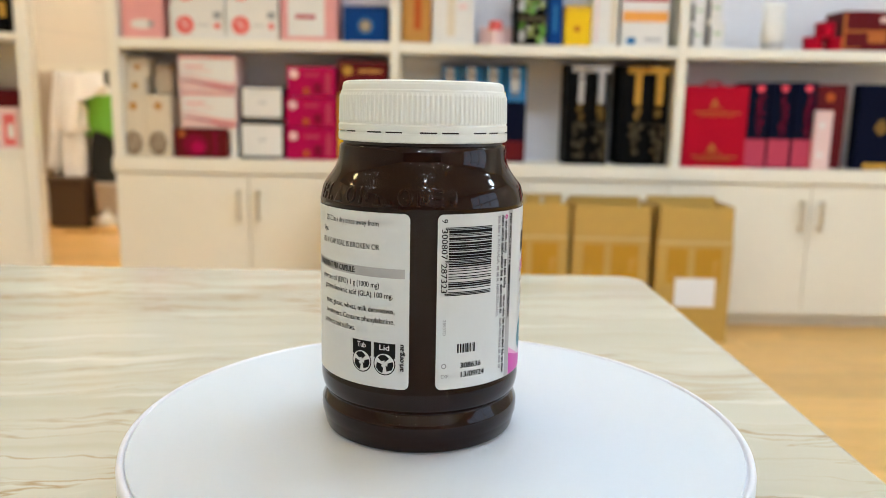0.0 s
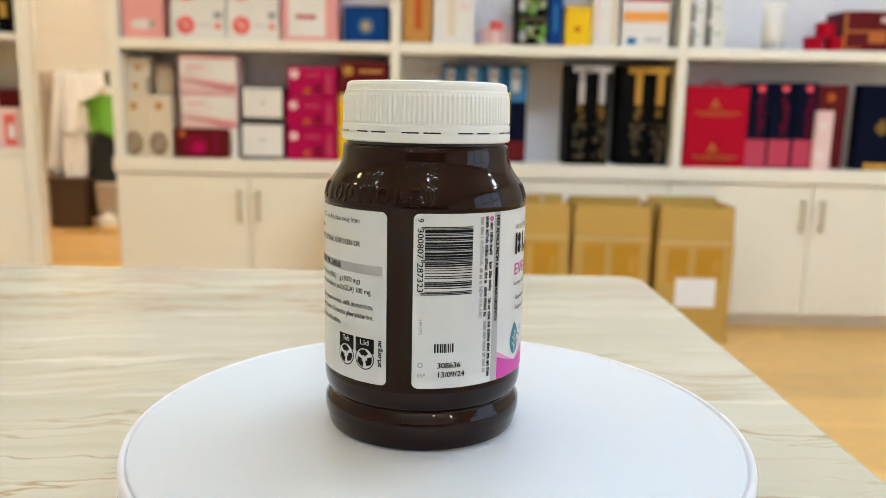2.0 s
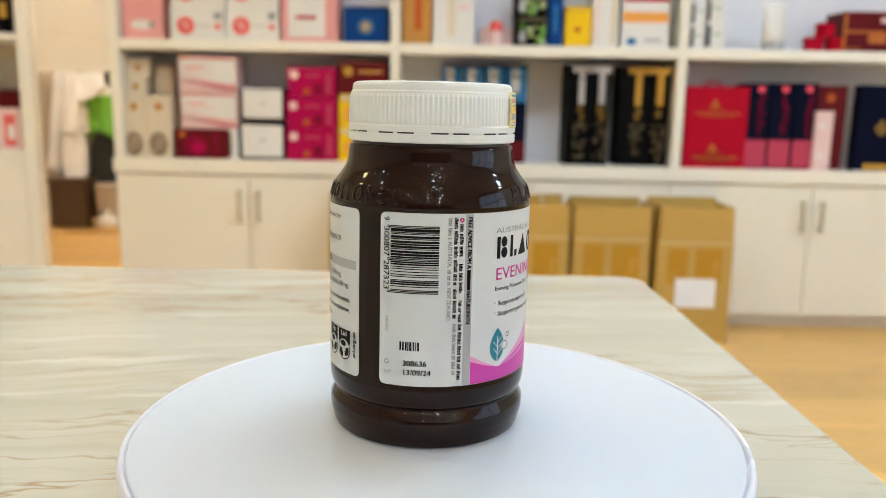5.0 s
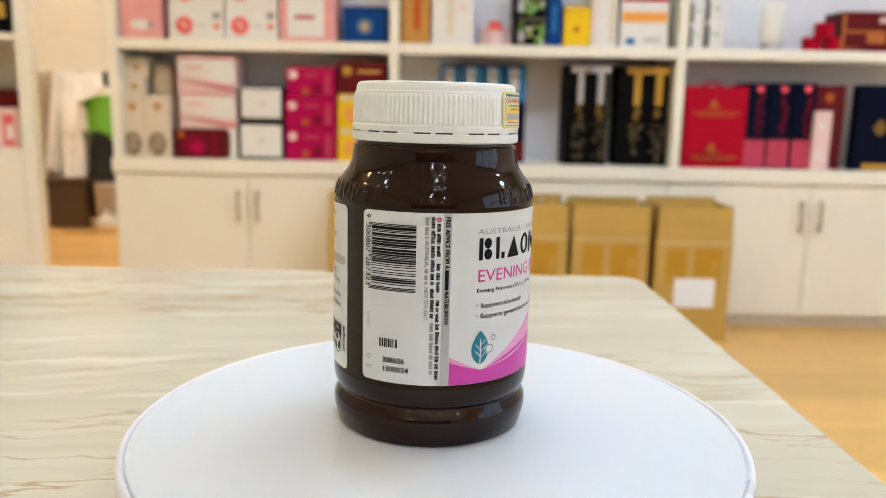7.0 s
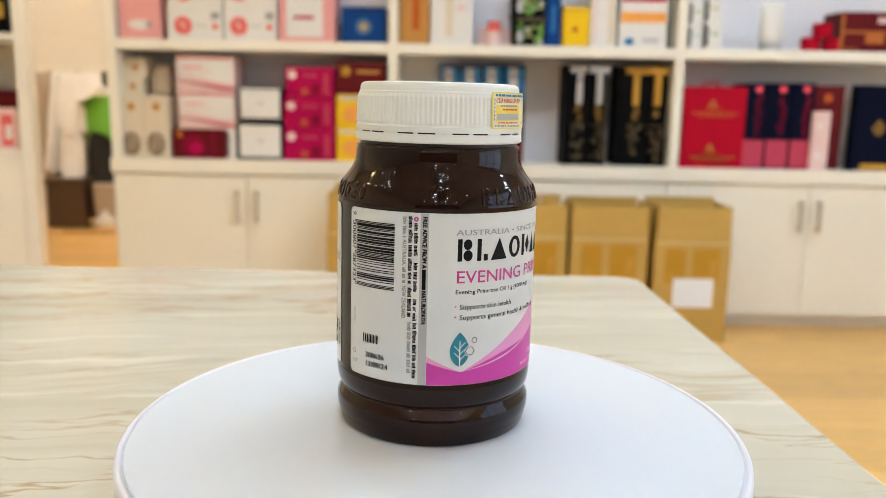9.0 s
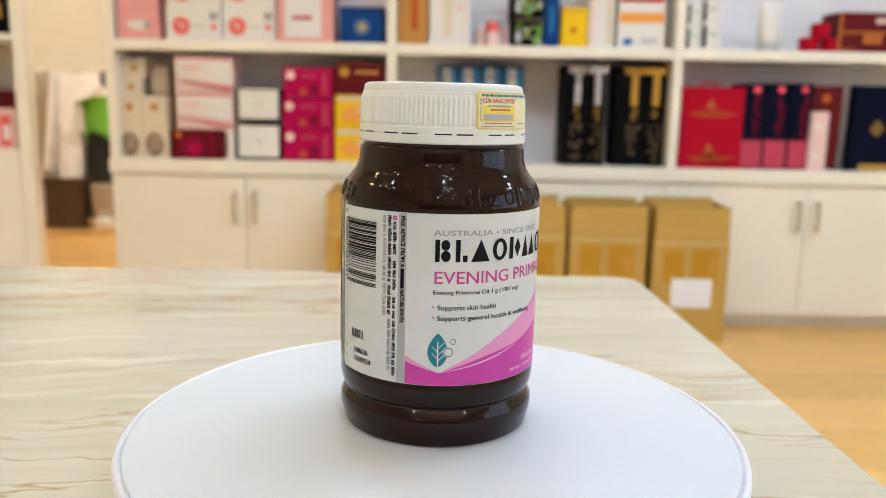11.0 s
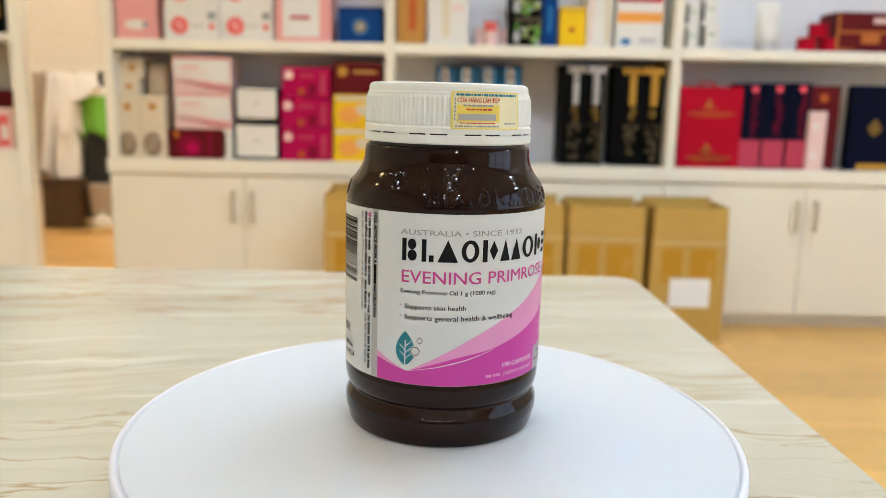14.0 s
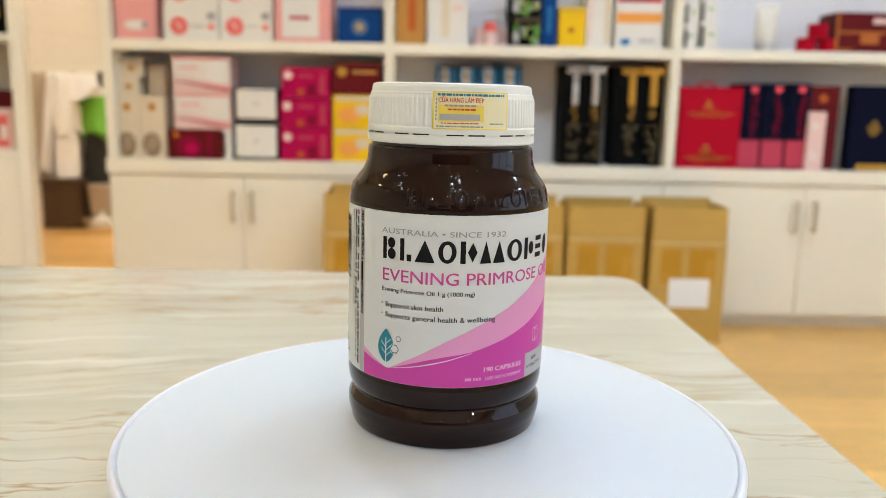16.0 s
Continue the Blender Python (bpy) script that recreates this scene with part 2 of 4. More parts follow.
def block(x0, x1, y0, y1, z0, z1, bevel=0.0, segs=2, bm=None):
    b = bmesh.new()
    r = bmesh.ops.create_cube(b, size=1)
    bmesh.ops.transform(b, verts=r["verts"], matrix=Matrix.Translation(((x0 + x1) / 2, (y0 + y1) / 2, (z0 + z1) / 2)) @ Matrix.Diagonal((abs(x1 - x0), abs(y1 - y0), abs(z1 - z0), 1)))
    if bevel:
        bmesh.ops.bevel(b, geom=b.edges[:], offset=bevel, segments=segs, affect="EDGES", profile=0.6)
    if bm is None:
        return b
    me = bpy.data.meshes.new("tmp")
    b.to_mesh(me)
    b.free()
    bm.from_mesh(me)
    bpy.data.meshes.remove(me)
    return bm


def disc(x, z, y0, y1, r, n=28, sz=1.0):
    """A short drum that faces -y."""
    b = bmesh.new()
    bmesh.ops.create_cone(b, cap_ends=True, segments=n, radius1=r, radius2=r, depth=abs(y1 - y0), matrix=Matrix.Translation((x, (y0 + y1) / 2, z)) @ Matrix.Diagonal((1, 1, sz, 1)) @ Matrix.Rotation(radians(90), 4, "X"))
    return b


def lathe(profile, n=96, ripple=None, close=True):
    """Turns (r, z) about the z axis. ripple(i, k) scales the radius."""
    b = bmesh.new()
    rings = []
    for k, (r, z) in enumerate(profile):
        ring = []
        for i in range(n):
            a = 2 * math.pi * i / n
            q = r * (ripple(i, k) if ripple else 1)
            ring.append(b.verts.new((q * math.cos(a), q * math.sin(a), z)))
        rings.append(ring)
    for lo, hi in zip(rings, rings[1:]):
        for i in range(n):
            b.faces.new((lo[i], lo[(i + 1) % n], hi[(i + 1) % n], hi[i]))
    if close:
        b.faces.new(rings[0][::-1])
        b.faces.new(rings[-1])
    return b


# ---- room ----
FLOOR, TOP, CEILZ = -0.785, -0.035, 2.15
BACKW = 3.36


def setting(name, bm, material, label, category):
    ob = part(name, bm, material)
    return tagged(ob, label, category, kind="structure")


floor = setting("floor", block(-3.4, 3.6, -7.3, 5.6, FLOOR - 0.12, FLOOR - 0.014), OAK, "honey-coloured wooden board floor of the shop", "floor")
ceiling = setting("ceiling", block(-3.4, 3.6, -7.3, 5.6, CEILZ, CEILZ + 0.1), CEIL, "plain white painted ceiling with small downlights", "ceiling")
bm = block(-1.335, 3.6, BACKW, BACKW + 0.12, FLOOR - 0.014, CEILZ)
block(-3.4, -1.98, BACKW, BACKW + 0.12, FLOOR - 0.014, CEILZ, bm=bm)
setting("wall_north", bm, WALL, "cream painted wall with an opening to a back room", "wall")
# unseen wall behind the camera, its brown chosen for what the bottle reflects
setting("wall_south", block(-3.4, 3.6, -7.3, -7.2, FLOOR - 0.014, CEILZ), UNSEENBROWN, "brown wood panelled wall of the shop", "wall")
setting("wall_west", block(-3.4, -3.3, -7.2, 5.6, FLOOR - 0.014, CEILZ), WALL, "cream painted side wall", "wall")
bm = block(3.5, 3.6, -7.2, -2.2, FLOOR - 0.014, CEILZ)
block(3.5, 3.6, 0.4, BACKW, FLOOR - 0.014, CEILZ, bm=bm)
block(3.5, 3.6, -2.2, 0.4, FLOOR - 0.014, -0.15, bm=bm)
block(3.5, 3.6, -2.2, 0.4, 1.65, CEILZ, bm=bm)
setting("wall_east", bm, WALL, "cream painted wall round a wide shop window", "wall")
window = tagged(thing("window_1", "wide white-framed shop window", "window"), kind="structure")
part("window_sill", block(3.40, 3.62, -2.25, 0.45, -0.19, -0.152, 0.004), LAC, window)
for y in (-2.2, -1.36, -0.49, 0.35):
    part("mullion", block(3.52, 3.58, y, y + 0.05, -0.15, 1.65, 0.004), LAC, window)
for z in (-0.148, 0.85, 1.60):
    part("rail", block(3.53, 3.57, -2.15, 0.35, z, z + 0.05, 0.004), LAC, window)
# the back room behind the opening
setting("wall_back_room_end", block(-3.3, 0.3, 5.5, 5.6, FLOOR - 0.014, CEILZ), WALL, "cream painted end wall of the back room", "wall")
setting("wall_back_room_east", block(0.2, 0.3, BACKW + 0.12, 5.5, FLOOR - 0.014, CEILZ), WALL, "cream painted side wall of the back room", "wall")
setting("trim", block(-0.45, 0.45, -0.006, 0, -0.004, 0.004), PLINTH, "thin slanting seam on the cream wall", "trim").matrix_world = pose(-2.64, 5.5, 0.54, 0, 7.5, 0)

# ---- ceiling downlights ----
fixture = thing("ceiling_downlight", "small round warm white ceiling downlight", "downlight", "ceiling downlights", pose(0.25, -1.3, CEILZ))
part("trim_ring", lathe([(0.052, -0.006), (0.052, 0.0), (0.034, 0.0), (0.034, -0.006)], 32, close=False), CAPW, fixture)
part("lens", lathe([(0.0335, -0.003), (0.0335, 0.0)], 24), LAMPGLOW, fixture)
for x, y, glow in ((0.10, -0.5, 0), (0.35, -0.55, 0), (0.12, -0.95, 0), (0.38, -1.05, 0), (0.10, -1.5, 0), (0.40, -1.6, 0),
                   (-1.6, -0.1, 0), (-1.8, -0.5, 0), (-2.05, -0.75, 0), (-2.3, -0.6, 0), (-2.1, -0.15, 0), (-1.75, 0.25, 0), (-2.4, 0.1, 0),
                   # glow 1: lamps added out of view to brighten the back room
                   (-2.13, 4.10, 2), (-1.0, 4.5, 1), (-3.1, 4.0, 1), (-0.5, 4.8, 1),
                   (-1.5, -3.0, 3), (-0.1, -3.1, 3), (0.9, -3.1, 3), (2.3, -3.0, 3), (-1.6, -4.3, 3), (-0.2, -4.2, 3), (1.0, -4.2, 3), (2.4, -4.3, 3),
                   (-1.4, -5.6, 3), (-0.1, -5.5, 3), (1.0, -5.5, 3), (2.3, -5.6, 3)):
    lamp = copy_thing(fixture, pose(x, y, CEILZ))
    if glow:
        lens = next(o for o in lamp.children if o.name.startswith("lens"))
        lens.data = lens.data.copy()
        lens.data.materials[0] = (BACKGLOW, DIMGLOW, FARGLOW)[glow - 1]

# wide lamps added out of view to brighten the shelves with soft shadows
flush = thing("flush_ceiling_light", "round white flush ceiling light", "ceiling light", "round ceiling lights before the shelves", pose(-0.2, 0.85, CEILZ))
part("trim_ring", lathe([(0.17, -0.012), (0.17, 0.0), (0.151, 0.0), (0.151, -0.012)], 48, close=False), CAPW, flush)
part("diffuser", lathe([(0.15, -0.010), (0.15, -0.0005)], 48), COOLGLOW, flush)
for x, y, warm in ((-2.7, 0.85, 1), (-2.2, 1.1, 1), (-1.5, 0.85, 1), (-1.1, 1.3, 1), (0.3, 1.1, 0), (0.8, 0.85, 0), (1.3, 1.1, 0), (1.8, 0.85, 0), (2.4, 1.1, 0), (2.9, 0.85, 0)):
    lamp = copy_thing(flush, pose(x, y, CEILZ))
    if warm:
        pane = next(o for o in lamp.children if o.name.startswith("diffuser"))
        pane.data = pane.data.copy()
        pane.data.materials[0] = WARMGLOW


# ---- shelf unit along the north wall ----
SF, NB = 2.93, 3.19      # front and back of its niches
unit = thing("wall_shelf_unit", "cream lacquered wall shelf unit with doors below", "shelf unit")
UPR = (-1.341, -0.224, 0.917, 2.062, 3.2)
for x in UPR:
    part("upright", block(x, x + 0.037, SF, NB, -0.12, 1.75, 0.003), LAC, unit)
for i, x in enumerate(UPR[:-1]):
    w = UPR[i + 1]
    part("back_panel", block(x + 0.037, w, NB, NB + 0.016, -0.12, 1.75), BACKP, unit)
    for z in (0.311, 0.85, 1.35):
        part("shelf", block(x + 0.038, w - 0.001, SF + 0.002, NB - 0.001, z, z + 0.041, 0.003), LAC, unit)
    part("cabinet_body", block(x, w - 0.001, SF + 0.022, BACKW - 0.004, -0.73, -0.178), LAC, unit)
    mid = (x + w) / 2 + (0.012 if i else -0.015)
    for a, c, hx in ((x + 0.002, mid - 0.002, mid - 0.039), (mid + 0.002, w - 0.002, mid + 0.039)):
        door = part("door", block(a, c, SF, SF + 0.02, -0.728, -0.182, 0.002), LAC, unit)
        bm = block(hx - 0.007, hx + 0.007, SF - 0.034, SF - 0.024, -0.372, -0.242, 0.003)
        for z in (-0.36, -0.254):
            block(hx - 0.005, hx + 0.005, SF - 0.026, SF - 0.0005, z - 0.005, z + 0.005, bm=bm)
        part("handle", bm, STEEL, door, "slim brushed steel bar handle")
part("counter_board", block(-1.346, 3.24, SF - 0.012, BACKW - 0.004, -0.178, -0.12, 0.004), LAC, unit)
part("plinth", block(-1.341, 3.237, SF + 0.04, BACKW - 0.004, FLOOR + 0.001, -0.73), PLINTH, unit)

# ---- things on the shelves ----
IY = 2.965          # front of the packages
LOW, UP = -0.12, 0.352


def package(label, x0, x1, z0, z1, material, group="", name="product_box", deep=0.16, y=None, bevel=0.002, category="box"):
    """A closed carton that stands at (x0..x1, z0..z1)."""
    y = IY if y is None else y
    ob = thing(name, label, category, group, pose((x0 + x1) / 2, y, z0))
    w = (x1 - x0) / 2
    bm = block(-w, w, 0, deep, 0, z1 - z0, bevel)
    part("carton", bm, material, ob)
    ob["w"], ob["h"] = w, z1 - z0
    return ob


def panel(ob, name, material, u0, u1, v0, v1, label=""):
    """A printed or glued panel on a package's front, in shares of its width and height."""
    w, h = ob["w"], ob["h"]
    ob["prints"] = k = ob.get("prints", 0) + 1
    return part(name, block(-w + 2 * w * u0, -w + 2 * w * u1, -0.0008 * k, 0.001, h * v0, h * v1), material, ob, label)


def spot(ob, name, material, u, v, r, label="", sz=1.0):
    w, h = ob["w"], ob["h"]
    ob["prints"] = k = ob.get("prints", 0) + 1
    return part(name, disc(-w + 2 * w * u, h * v, -0.0008 * k, 0.001, r, sz=sz), material, ob, label)


def wave(ob, material, v0, v1, thick):
    """A printed wave band across a package's front."""
    w, h = ob["w"], ob["h"]
    ob["prints"] = 3
    b = bmesh.new()
    prev = None
    for i in range(25):
        u = i / 24
        z = h * (v0 + (v1 - v0) * (0.5 - 0.5 * math.cos(math.pi * u)))
        t = h * thick * (0.35 + 0.9 * u * (1.4 - u))
        row = (b.verts.new((-w + 0.002 + (2 * w - 0.004) * u, -0.0022, z - t)), b.verts.new((-w + 0.002 + (2 * w - 0.004) * u, -0.0022, z + t)))
        if prev:
            b.faces.new((prev[0], row[0], row[1], prev[1]))
        prev = row
    return part("printed_wave", b, material, ob)


# first bay, upper shelf
p = package("pink carton with a pale oval window", -1.296, -1.135, 0.3522, 0.627, PINKB)
spot(p, "oval_window", WHITEB, 0.5, 0.2, 0.045, sz=0.42)
spot(p, "seal", GREYINK, 0.72, 0.2, 0.012)
for x0, x1, z0, z1 in ((-1.105, -0.887, 0.3522, 0.482), (-1.099, -0.883, 0.4816, 0.610), (-0.880, -0.673, 0.3522, 0.486), (-0.876, -0.671, 0.4856, 0.614)):
    p = package("white carton with a coral round emblem, stacked", x0, x1, z0, z1, WHITEB, "white cartons with coral emblems")
    spot(p, "round_emblem", CORAL, 0.28, 0.42, 0.036)
    spot(p, "emblem_figure", PINKB, 0.30, 0.40, 0.009, sz=1.8)
    spot(p, "emblem_figure", PALEPINK, 0.24, 0.50, 0.006)
    panel(p, "grey_print", GREYINK, 0.8, 0.95, 0.62, 0.82)
    spot(p, "coral_dot", CORAL, 0.87, 0.4, 0.012)
    panel(p, "text_bar", PALEGREY, 0.52, 0.72, 0.40, 0.44)
p = package("pink carton with a white front panel", -0.662, -0.439, 0.3522, 0.660, PINKB)
panel(p, "white_panel", WHITEB, 0.13, 0.78, 0.06, 0.85)
panel(p, "text_bar", ROSE, 0.26, 0.62, 0.28, 0.33)
p = package("royal blue gift carton with a round gold seal", -0.414, -0.237, 0.3522, 0.491, BLUEB)
spot(p, "round_seal", SKYB, 0.5, 0.45, 0.032)
spot(p, "seal_centre", BEARB, 0.5, 0.45, 0.024)
spot(p, "seal_star", CREAMB, 0.5, 0.45, 0.009)
panel(p, "lid_line", NAVY, 0.0, 1.0, 0.9, 0.92)
# first bay, lower shelf
for x0, x1, z0, z1 in ((-1.313, -1.230, 0.1289, 0.203), (-1.304, -1.213, 0.2029, 0.278)):
    p = package("small cream carton with a brown round mark, stacked", x0, x1, z0, z1, CREAMB, "small cream cartons", deep=0.09, y=IY + 0.04)
    spot(p, "round_mark", OCHRE, 0.5, 0.5, 0.014)
for x0, x1, z0, z1 in ((-1.317, -1.220, -0.1198, 0.129), (-1.218, -1.116, -0.1198, 0.131)):
    p = package("cream carton with a brown mark and a taupe picture", x0, x1, z0, z1, CREAMB, "tall cream cartons", deep=0.13)
    spot(p, "round_mark", OCHRE, 0.5, 0.82, 0.017)
    spot(p, "picture", BEARB, 0.45, 0.22, 0.038, sz=1.3)
    for k in range(5):
        spot(p, "picture_fleck", CREAMB, 0.30 + 0.08 * k, 0.14 + 0.05 * (k * 2 % 5), 0.005)
p = package("crumpled clear bag of grey sachets on the cartons", -1.202, -1.124, 0.1308, 0.256, GREYF, name="sachet_bag", deep=0.06, y=IY + 0.06, bevel=0.02, category="bag")
p = package("dark plum gift carton under pink boxes", -1.108, -0.886, -0.1198, -0.002, WINE)
spot(p, "magenta_print", PLUMPRINT, 0.40, 0.42, 0.052, sz=0.9)
spot(p, "magenta_print", MAGB, 0.44, 0.36, 0.026, sz=0.9)
panel(p, "magenta_band", PLUMPRINT, 0.72, 0.80, 0.06, 0.94)
panel(p, "gold_band", BRONZE, 0.10, 0.2, 0.72, 0.94)
p = package("narrow silver-edged pale carton", -0.884, -0.849, -0.1198, 0.001, WHITEB)
panel(p, "dark_edge", BLACKB, 0.05, 0.3, 0.1, 0.9)
for x0, x1, z0, z1 in ((-1.077, -0.847, 0.0011, 0.146), (-1.078, -0.845, 0.1480, 0.290)):
    p = package("white carton with pink wave bands, stacked", x0, x1, z0, z1, PALEPINK, "white cartons with pink waves")
    panel(p, "white_panel", WHITEB, 0.03, 0.97, 0.25, 0.97)
    wave(p, ROSE, 0.30, 0.08, 0.05)
    wave(p, PINKB, 0.42, 0.20, 0.035)
    panel(p, "pink_lid", PINKB, 0.03, 0.97, 0.9, 0.97)
    panel(p, "text_bar", PINKB, 0.1, 0.44, 0.66, 0.72)
    panel(p, "text_bar", PALEPINK, 0.1, 0.58, 0.54, 0.58)
for x0, x1, z0, z1 in ((-0.837, -0.659, -0.1198, 0.026), (-0.831, -0.659, 0.0370, 0.170)):
    p = package("white carton with a black rim, stacked", x0, x1, z0, z1, BLACKB, "white cartons with black rims")
    panel(p, "white_front", WHITEB, 0.04, 0.97, 0.08, 0.96)
    panel(p, "text_bar", PALEGREY, 0.42, 0.6, 0.5, 0.55)
for x0, x1, z0, z1 in ((-0.648, -0.444, -0.1198, 0.009), (-0.648, -0.444, 0.0111, 0.131), (-0.641, -0.447, 0.1332, 0.254)):
    p = package("magenta gift carton with a pale round mark, stacked", x0, x1, z0, z1, MAGB, "magenta gift cartons")
    spot(p, "round_mark", PALEPINK, 0.14, 0.74, 0.018)
    panel(p, "gold_print", RUST, 0.34, 0.46, 0.08, 0.30)
    panel(p, "plum_shade", PLUMPRINT, 0.55, 0.72, 0.10, 0.46)
    panel(p, "rose_band", ROSE, 0.8, 0.9, 0.12, 0.8)
    panel(p, "text_bar", ROSE, 0.36, 0.66, 0.68, 0.78)
for x0, x1, z0, z1 in ((-0.435, -0.239, -0.1198, 0.015), (-0.434, -0.239, 0.0172, 0.148)):
    p = package("golden yellow carton with an amber picture, stacked", x0, x1, z0, z1, YELB, "golden yellow cartons")
    spot(p, "amber_picture", ORANGEB, 0.34, 0.40, 0.045, sz=0.8)
    spot(p, "pale_gleam", CREAMB, 0.62, 0.55, 0.03, sz=0.7)
    panel(p, "pale_band", CREAMB, 0.05, 0.95, 0.82, 0.95)
p = package("wine red carton with gold ornament on yellow boxes", -0.436, -0.240, 0.1505, 0.275, WINE)
spot(p, "gold_ornament", GOLD, 0.2, 0.72, 0.02)
panel(p, "gold_line", OCHRE, 0.42, 0.9, 0.66, 0.76)

# second bay, upper shelf
p = package("ochre carton with a rust-coloured stripe", -0.181, -0.065, 0.3522, 0.647, OCHRE)
panel(p, "rust_stripe", RUST, 0.42, 0.68, 0.18, 0.9)
p = package("tall white carton with faint grey print", -0.056, 0.103, 0.3522, 0.649, WHITEB)
panel(p, "faint_print", PALEPINK, 0.62, 0.85, 0.45, 0.52)
panel(p, "cream_print", CREAMB, 0.35, 0.55, 0.1, 0.9)
jar = thing("cosmetic_jar", "small clear jar with a red lid in a white box", "jar", at=pose(0.196, 3.025, 0.3522))
part("white_box", block(-0.062, 0.07, 0, 0.12, 0, 0.075, 0.004), PALEPINK, jar)
part("jar_body", lathe([(0.026, 0.0), (0.03, 0.004), (0.03, 0.05), (0.024, 0.055)], 32), PALEPINK, jar).matrix_local = pose(0, -0.035, 0)
part("jar_lid", lathe([(0.026, 0.056), (0.027, 0.06), (0.027, 0.088), (0.022, 0.094)], 32), CORAL, jar).matrix_local = pose(0, -0.035, 0)
for x0, x1, z0, z1 in ((0.272, 0.398, 0.3522, 0.467), (0.268, 0.393, 0.4688, 0.583)):
    p = package("black carton with green leaf pictures, stacked", x0, x1, z0, z1, BLACKB, "black cartons with green pictures")
    rnd = random.Random(int(z0 * 1000))
    for k in range(24):
        u, v, r = rnd.uniform(0.12, 0.92), rnd.uniform(0.12, 0.72), rnd.uniform(0.005, 0.011)
        spot(p, "green_leaf", (GREENB, GREENB, OLIVE, SILVER, OLIVE)[k % 5], u, v, r, sz=rnd.uniform(0.7, 1.7))
    spot(p, "pale_bottle", SILVER, 0.2, 0.3, 0.013, sz=1.8)
    panel(p, "gold_band", DULLGOLD, 0.1, 0.98, 0.82, 0.95)
p = package("slim dark blue carton", 0.401, 0.459, 0.3522, 0.614, BLUEB)
panel(p, "text_bar", SKYB, 0.35, 0.6, 0.2, 0.6)
p = package("bright yellow carton with a small red mark", 0.469, 0.574, 0.3522, 0.507, YELB)
spot(p, "red_mark", RUST, 0.46, 0.43, 0.012)
panel(p, "lid_shadow_line", OCHRE, 0.0, 1.0, 0.9, 0.93)
p = package("white carton with pale brown stripes", 0.578, 0.678, 0.3522, 0.639, WHITEB)
panel(p, "brown_stripe", CREAMB, 0.7, 0.95, 0.05, 0.95)
panel(p, "orange_stripe", PALEPINK, 0.1, 0.2, 0.05, 0.95)
p = package("white carton with a red top and an orange band", 0.693, 0.881, 0.3522, 0.599, WHITEB)
panel(p, "red_top", REDB, 0.02, 0.98, 0.72, 0.99)
panel(p, "orange_band", ORANGEB, 0.02, 0.98, 0.40, 0.56)
spot(p, "blue_mark", SKYB, 0.22, 0.1, 0.02, sz=0.7)
panel(p, "text_bar", PALEGREY, 0.5, 0.85, 0.1, 0.15)
# second bay, lower shelf
for x0, x1, z0, z1 in ((-0.019, 0.063, -0.1198, 0.277), (0.070, 0.153, -0.1198, 0.279), (0.160, 0.242, -0.1198, 0.280), (0.249, 0.334, -0.1198, 0.282)):
    p = package("navy bottle carton with a silver and blue top", x0, x1, z0, z1, NAVY, "navy bottle cartons", deep=0.1, y=IY + 0.08)
    panel(p, "blue_top", SKYB, 0.02, 0.98, 0.62, 0.97)
    spot(p, "silver_cap", SILVER, 0.42, 0.88, 0.020, sz=1.9)
    panel(p, "pale_shoulder", PALEGREY, 0.22, 0.64, 0.72, 0.84)
    panel(p, "gold_collar", CREST, 0.24, 0.62, 0.68, 0.70)
    panel(p, "plum_foot", WINE, 0.02, 0.98, 0.02, 0.22)
for (x0, x1, z0, z1), foil, us in (((0.492, 0.668, -0.1198, 0.285), SILVER, (0.34, 0.79)), ((0.710, 0.914, -0.1198, 0.283), GOLD, (0.36, 0.77))):
    p = package("black twin-bottle gift carton with foil pump heads", x0, x1, z0, z1, BLACKB, "black twin-bottle cartons", y=IY + 0.03)
    for u in us:
        panel(p, "foil_neck", foil, u - 0.065, u + 0.065, 0.61, 0.93, "foil-printed pump neck")
        panel(p, "foil_head", foil, u - 0.22, u + 0.205, 0.92, 0.985, "foil-printed pump head")
        rnd = random.Random(int(u * 100) + int(x0 * 1000))
        for k in range(7):
            a, v = u - 0.07 + 0.12 * rnd.random(), 0.46 + 0.13 * rnd.random()
            spot(p, "gold_crest", CREST, a, v, rnd.uniform(0.004, 0.009), sz=rnd.uniform(0.5, 1.4))
        panel(p, "gold_line", DULLGOLD, u - 0.16, u + 0.16, 0.405, 0.415)
        for k in range(16):
            a, v = u - 0.16 + 0.26 * rnd.random(), 0.04 + 0.34 * rnd.random()
            panel(p, "gold_fleck", DULLGOLD, a, a + 0.03 + 0.07 * rnd.random(), v, v + 0.015 + 0.03 * rnd.random())
# third bay, upper shelf
for x0, x1, z0, z1 in ((0.970, 1.022, 0.3522, 0.442), (1.033, 1.105, 0.3522, 0.454), (0.968, 1.022, 0.4439, 0.535), (1.030, 1.092, 0.4560, 0.549)):
    p = package("small white carton with dark green print, stacked", x0, x1, z0, z1, WHITEB, "small white cartons", deep=0.07)
    panel(p, "dark_edge", BLACKB, 0.02, 0.22, 0.1, 0.9)
    panel(p, "text_bar", GREENB, 0.4, 0.8, 0.55, 0.62)
p = thing("lotion_tube", "white upright lotion tube with a pale cap", "tube", at=pose(1.320, 3.025, 0.3522))
part("cap", lathe([(0.040, 0.0), (0.042, 0.004), (0.042, 0.03), (0.040, 0.034)], 32), SILVER, p)
bm = lathe([(0.040, 0.034), (0.045, 0.045), (0.046, 0.08), (0.046, 0.12), (0.046, 0.16), (0.046, 0.19)], 32)
